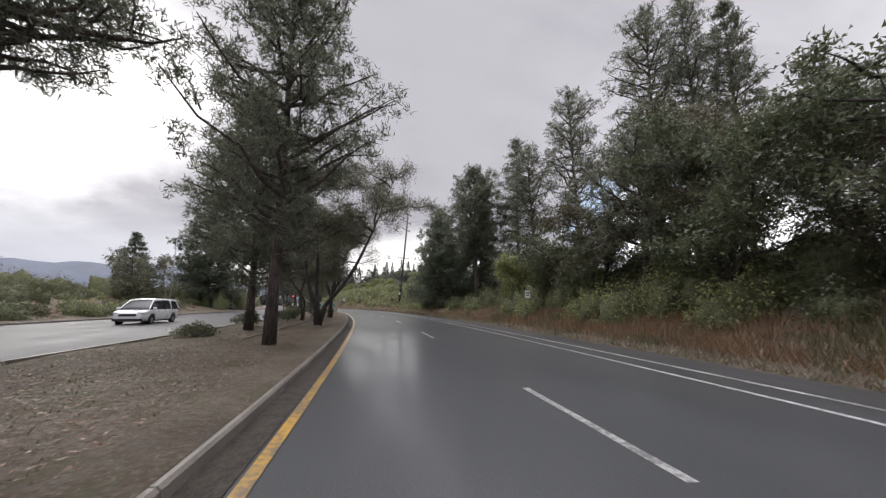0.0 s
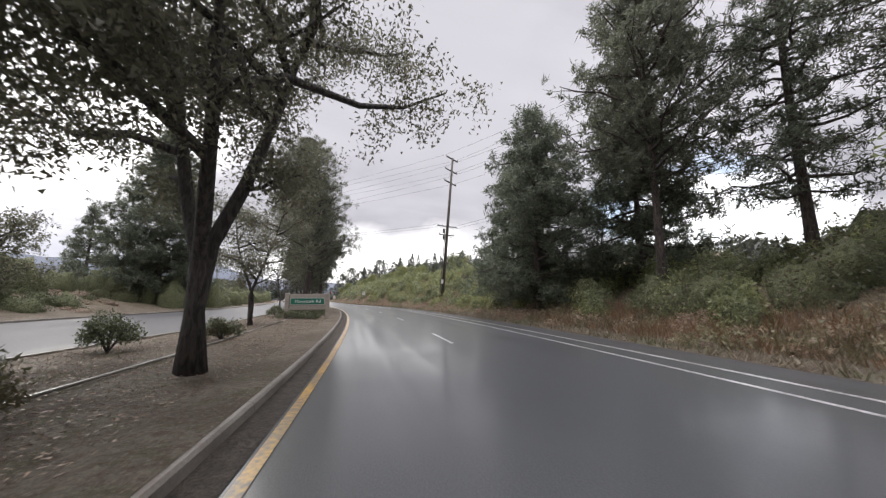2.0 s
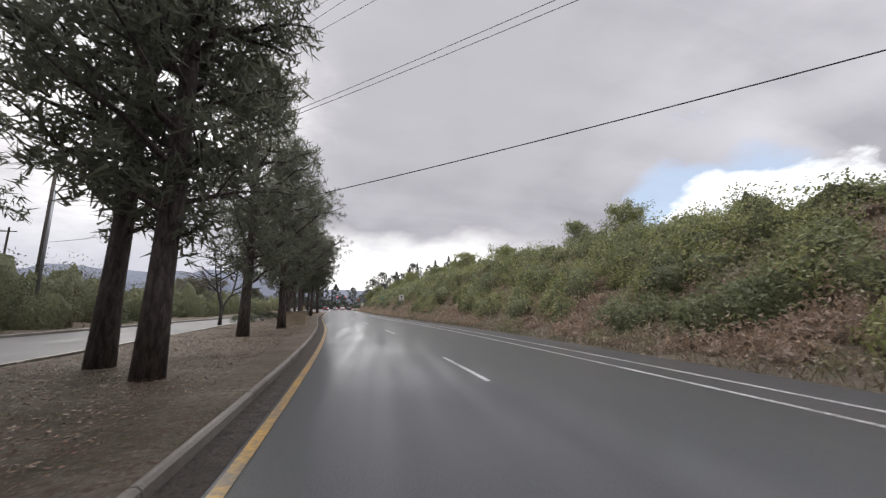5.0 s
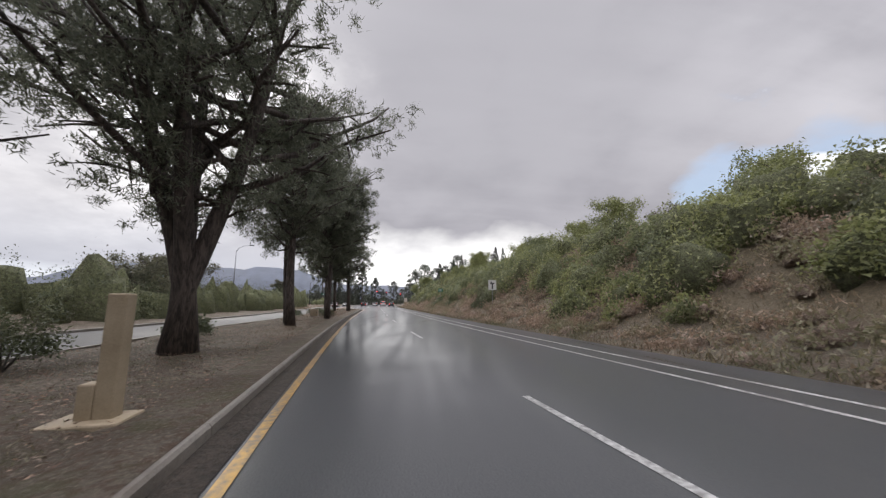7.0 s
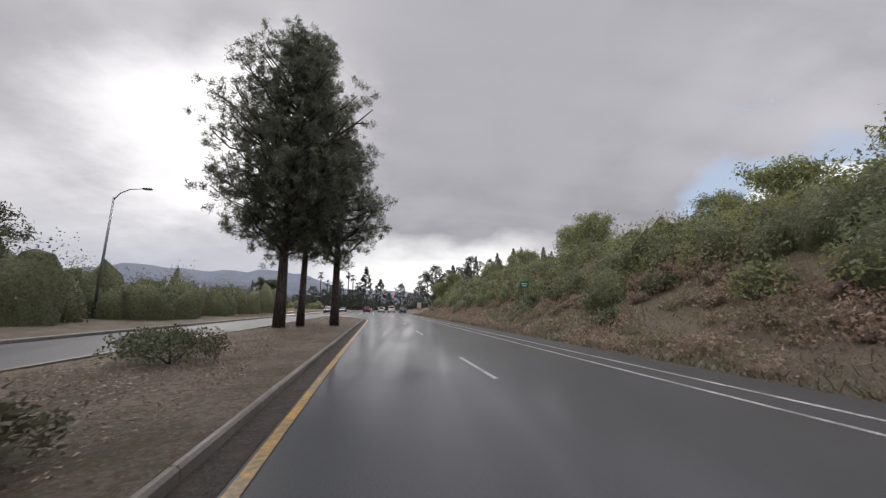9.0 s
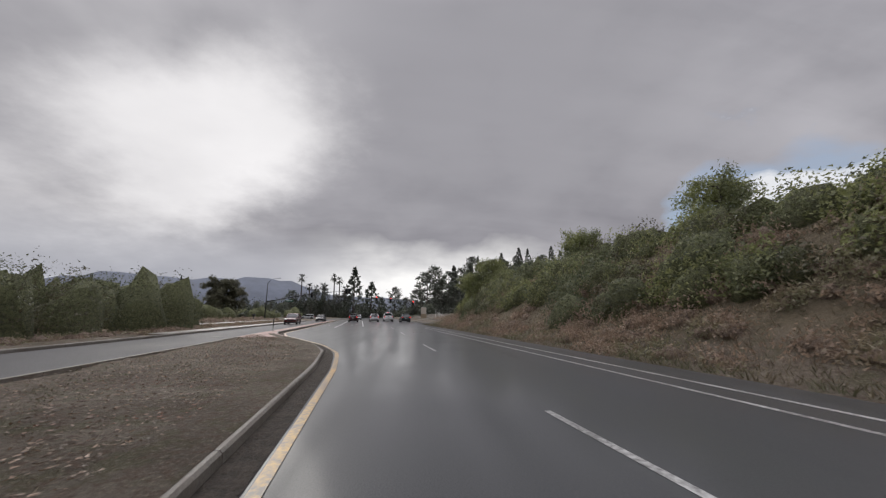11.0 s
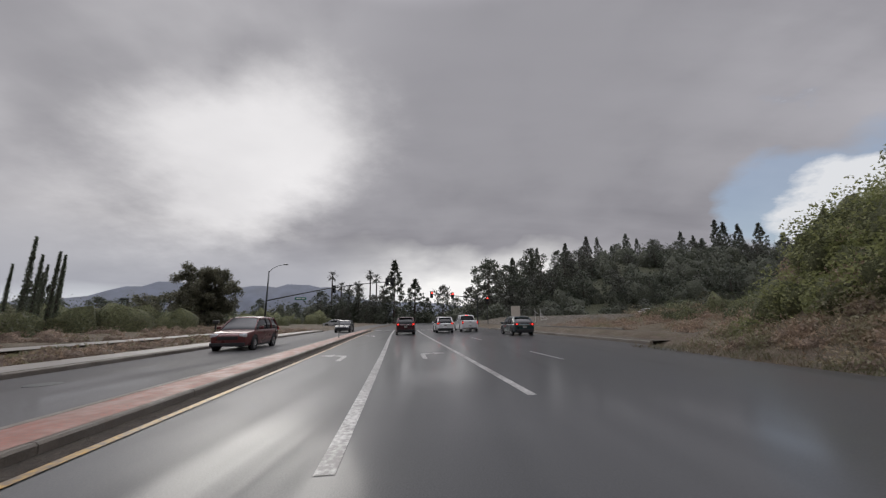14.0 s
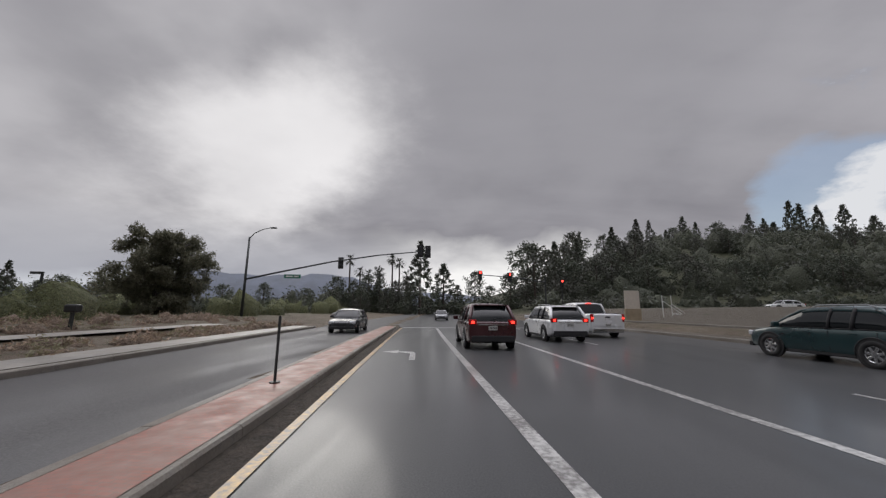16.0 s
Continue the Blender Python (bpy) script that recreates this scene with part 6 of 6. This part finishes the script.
        # wheel arches and wheels
        for y in axles:
            bm = bmesh.new()
            cyl(bm, wheel_r + 0.06, 0.05, Matrix.Translation((sx * (w - 0.03), y, wheel_r + 0.01)) @ Matrix.Rotation(radians(90), 4, "Y"), 28)
            part("wheel_arch", bm, M["trim"], top)
            wheel(top, sx * (w - 0.09), y, wheel_r, 0.22, sx)
            bm = bmesh.new()
            tube(bm, [(sx * (w - 0.012), y + math.cos(a) * (wheel_r + 0.065), wheel_r + 0.01 + math.sin(a) * (wheel_r + 0.065)) for a in np.linspace(-0.15, 3.29, 14)], 0.022, 5)
            part("arch_lip", bm, paint if bed or not dark_low else M["trim"], top, shade=True)
        # lamps
        tz = tail_z or belt - 0.14
        bm = bmesh.new()
        box(bm, -tail_w / 2, tail_w / 2, -0.05, 0.09, -tail_h / 2, tail_h / 2, 0.03)
        tl = part("tail_lamp", bm, M["taildim"], top, "red tail lamp")
        tl.matrix_local = Matrix.Translation((sx * (w * 0.9 - tail_w * 0.36), b + 0.05, tz))
        if lit:
            bm = bmesh.new()
            box(bm, -0.06, 0.06, -0.012, 0.01, -0.045, 0.045, 0.01)
            bl = part("brake_light", bm, M["tail"], tl, "glowing red brake light")
            bl.matrix_local = Matrix.Translation((0, -0.055, 0))
        bm = bmesh.new()
        box(bm, -0.17, 0.17, -0.1, 0.07, -0.08, 0.08, 0.04)
        hl = part("headlight", bm, M["headlamp"], top)
        hl.matrix_local = Matrix.Translation((sx * w * 0.7, f - 0.1, hood - 0.22))
        if rails:
            bm = bmesh.new()
            tube(bm, [(sx * wt * 0.9, topf - 0.1, zt - 0.04), (sx * wt * 0.9, topf - 0.3, zt + 0.045), (sx * wt * 0.9, topr + 0.3, zt + 0.045), (sx * wt * 0.9, topr + 0.1, zt - 0.04)], 0.018, 8)
            part("roof_rail", bm, M["steel"], top)
    for nm, yy, z0, z1, mat in (("rear_bumper", b, 0.3, 0.52, "trim" if dark_low and not bed else ("chrome" if bed else "trim")), ("front_bumper", f, 0.26, 0.42, "trim")):
        bm = bmesh.new()
        sg = 1 if yy > 0 else -1
        box(bm, -w * 0.84, w * 0.84, min(yy - sg * 0.12, yy + sg * 0.03), max(yy - sg * 0.12, yy + sg * 0.03), z0, z1, 0.025)
        part(nm, bm, M[mat], top)
    bm = bmesh.new()
    box(bm, -w * 0.5, w * 0.5, f - 0.06, f + 0.015, hood - 0.42, hood - 0.26, 0.01)
    part("grille", bm, M["trim"], top)
    bm = bmesh.new()
    box(bm, -0.16, 0.16, b - 0.022, b - 0.002, belt - 0.33 if not bed else 0.62, belt - 0.18 if not bed else 0.77, 0.004)
    pl = part("number_plate", bm, M["plate"], top, "pale plate")
    for k in range(5):
        bm = bmesh.new()
        x = -0.11 + k * 0.055
        z = (belt - 0.28) if not bed else 0.67
        box(bm, x - 0.015, x + 0.015, b - 0.026, b - 0.022, z, z + 0.06)
        part("bar", bm, M["black"], pl)
    if bed:
        bm = bmesh.new()
        box(bm, -w * 0.8, w * 0.8, b + 0.12, baser - 0.05, belt - 0.004, belt + 0.006)
        part("bed_opening", bm, M["trim"], top, "dark open load bed")
        bm = bmesh.new()
        box(bm, -w * 0.78, w * 0.78, b - 0.012, b + 0.03, 0.62, belt - 0.08, 0.012)
        part("tailgate", bm, paint, top)
        bm = bmesh.new()
        box(bm, -0.14, 0.14, b - 0.02, b - 0.01, belt - 0.24, belt - 0.16, 0.004)
        part("tailgate_handle", bm, M["trim"], top)
        if lit:
            bm = bmesh.new()
            box(bm, -0.16, 0.16, topr - 0.06, topr + 0.02, H - 0.07, H - 0.03, 0.006)
            part("high_brake_light", bm, M["tail"], top, "small red brake light")
    else:
        bm = bmesh.new()
        box(bm, -wt * 0.9, wt * 0.9, topr - 0.17, topr + 0.06, zt - 0.085, zt - 0.045, 0.018)
        part("spoiler", bm, paint, top)
        bm = bmesh.new()
        box(bm, -w * 0.55, w * 0.55, b - 0.016, b + 0.01, belt - 0.15, belt - 0.125, 0.004)
        part("trim_bar", bm, M["chrome"], top)
        bm = bmesh.new()
        tube(bm, [(0, baser - 0.05, belt + 0.06), (0.2, baser + 0.02, belt + 0.11), (0.48, baser + 0.04, belt + 0.12)], 0.011, 5)
        part("rear_wiper", bm, M["trim"], top)
        bm = bmesh.new()
        tube(bm, [(0, topr + 0.35, zt - 0.01), (0, topr + 0.2, zt + 0.07)], [0.025, 0.01], 6)
        part("antenna", bm, M["trim"], top)
    return top


SUV = dict(L=4.6, W=1.86, H=1.67, belt=1.04, hood=0.98, cowl=1.3, topf=0.4, topr=-1.72, baser=-2.16, wheel_r=0.35, tail_z=0.99, tail_h=0.2)
HATCH = dict(L=4.45, W=1.82, H=1.58, belt=0.98, hood=0.93, cowl=1.35, topf=0.3, topr=-1.45, baser=-2.08, wheel_r=0.35, axles=(1.35, -1.32), tail_z=0.95)
VAN = dict(L=5.05, W=1.95, H=1.78, belt=1.04, hood=1.0, cowl=1.85, topf=0.85, topr=-2.2, baser=-2.45, wheel_r=0.33, axles=(1.55, -1.45))
SEDAN = dict(L=4.6, W=1.8, H=1.45, belt=0.93, hood=0.86, cowl=1.05, topf=0.35, topr=-1.1, baser=-1.85, wheel_r=0.32)
TRUCK = dict(L=5.9, W=2.0, H=1.92, belt=1.3, hood=1.2, cowl=1.25, topf=0.65, topr=-0.85, baser=-1.05, wheel_r=0.4, axles=(1.95, -1.75), bed=True, tail_w=0.17, tail_z=1.05, tail_h=0.42)
car("suv", at(232.6, -2.35), "dark red wet compact suv with lit brake lights", "car", M["car_red"], lit=True, **SUV)
car("suv", at(235.7, 1.85), "white crossover suv with lit brake lights", "car", M["car_white"], lit=True, rails=True, **SUV)
car("pickup_truck", at(238.9, 5.0), "white crew cab pickup truck with lit brake lights", "pickup", M["car_white"], lit=True, **TRUCK)
car("hatchback", at(227.4, 7.5), "dark teal hatchback with pale roof rails and alloy wheels", "car", M["car_teal"], lit=True, rails=True, tail_w=0.4, **HATCH)
car("minivan", at(30.6, -15.6, 0, 180), "white minivan coming along the opposite wet road", "car", M["car_white"], **VAN)
car("suv", at(217.0, -11.2, 0, 180), "dark red suv coming along the opposite road", "car", M["car_maroon"], **SUV)
car("sedan", at(241.5, -9.7, 0, 180), "dark sedan waiting beyond the paved median", "car", M["car_dark"], **SEDAN)
car("sedan", at(270.0, -2.5, 0, 180), "pale sedan crossing the junction", "car", M["car_silver"], **SEDAN)
car("suv", at(282.0, -19.5, 0, 95), "grey suv on the side street", "car", M["car_silver"], **SUV)
car("sedan", at(270.0, 50.5, base_z(270, 50.5), 80), "white sedan parked on the raised lot", "car", M["car_white"], **SEDAN)
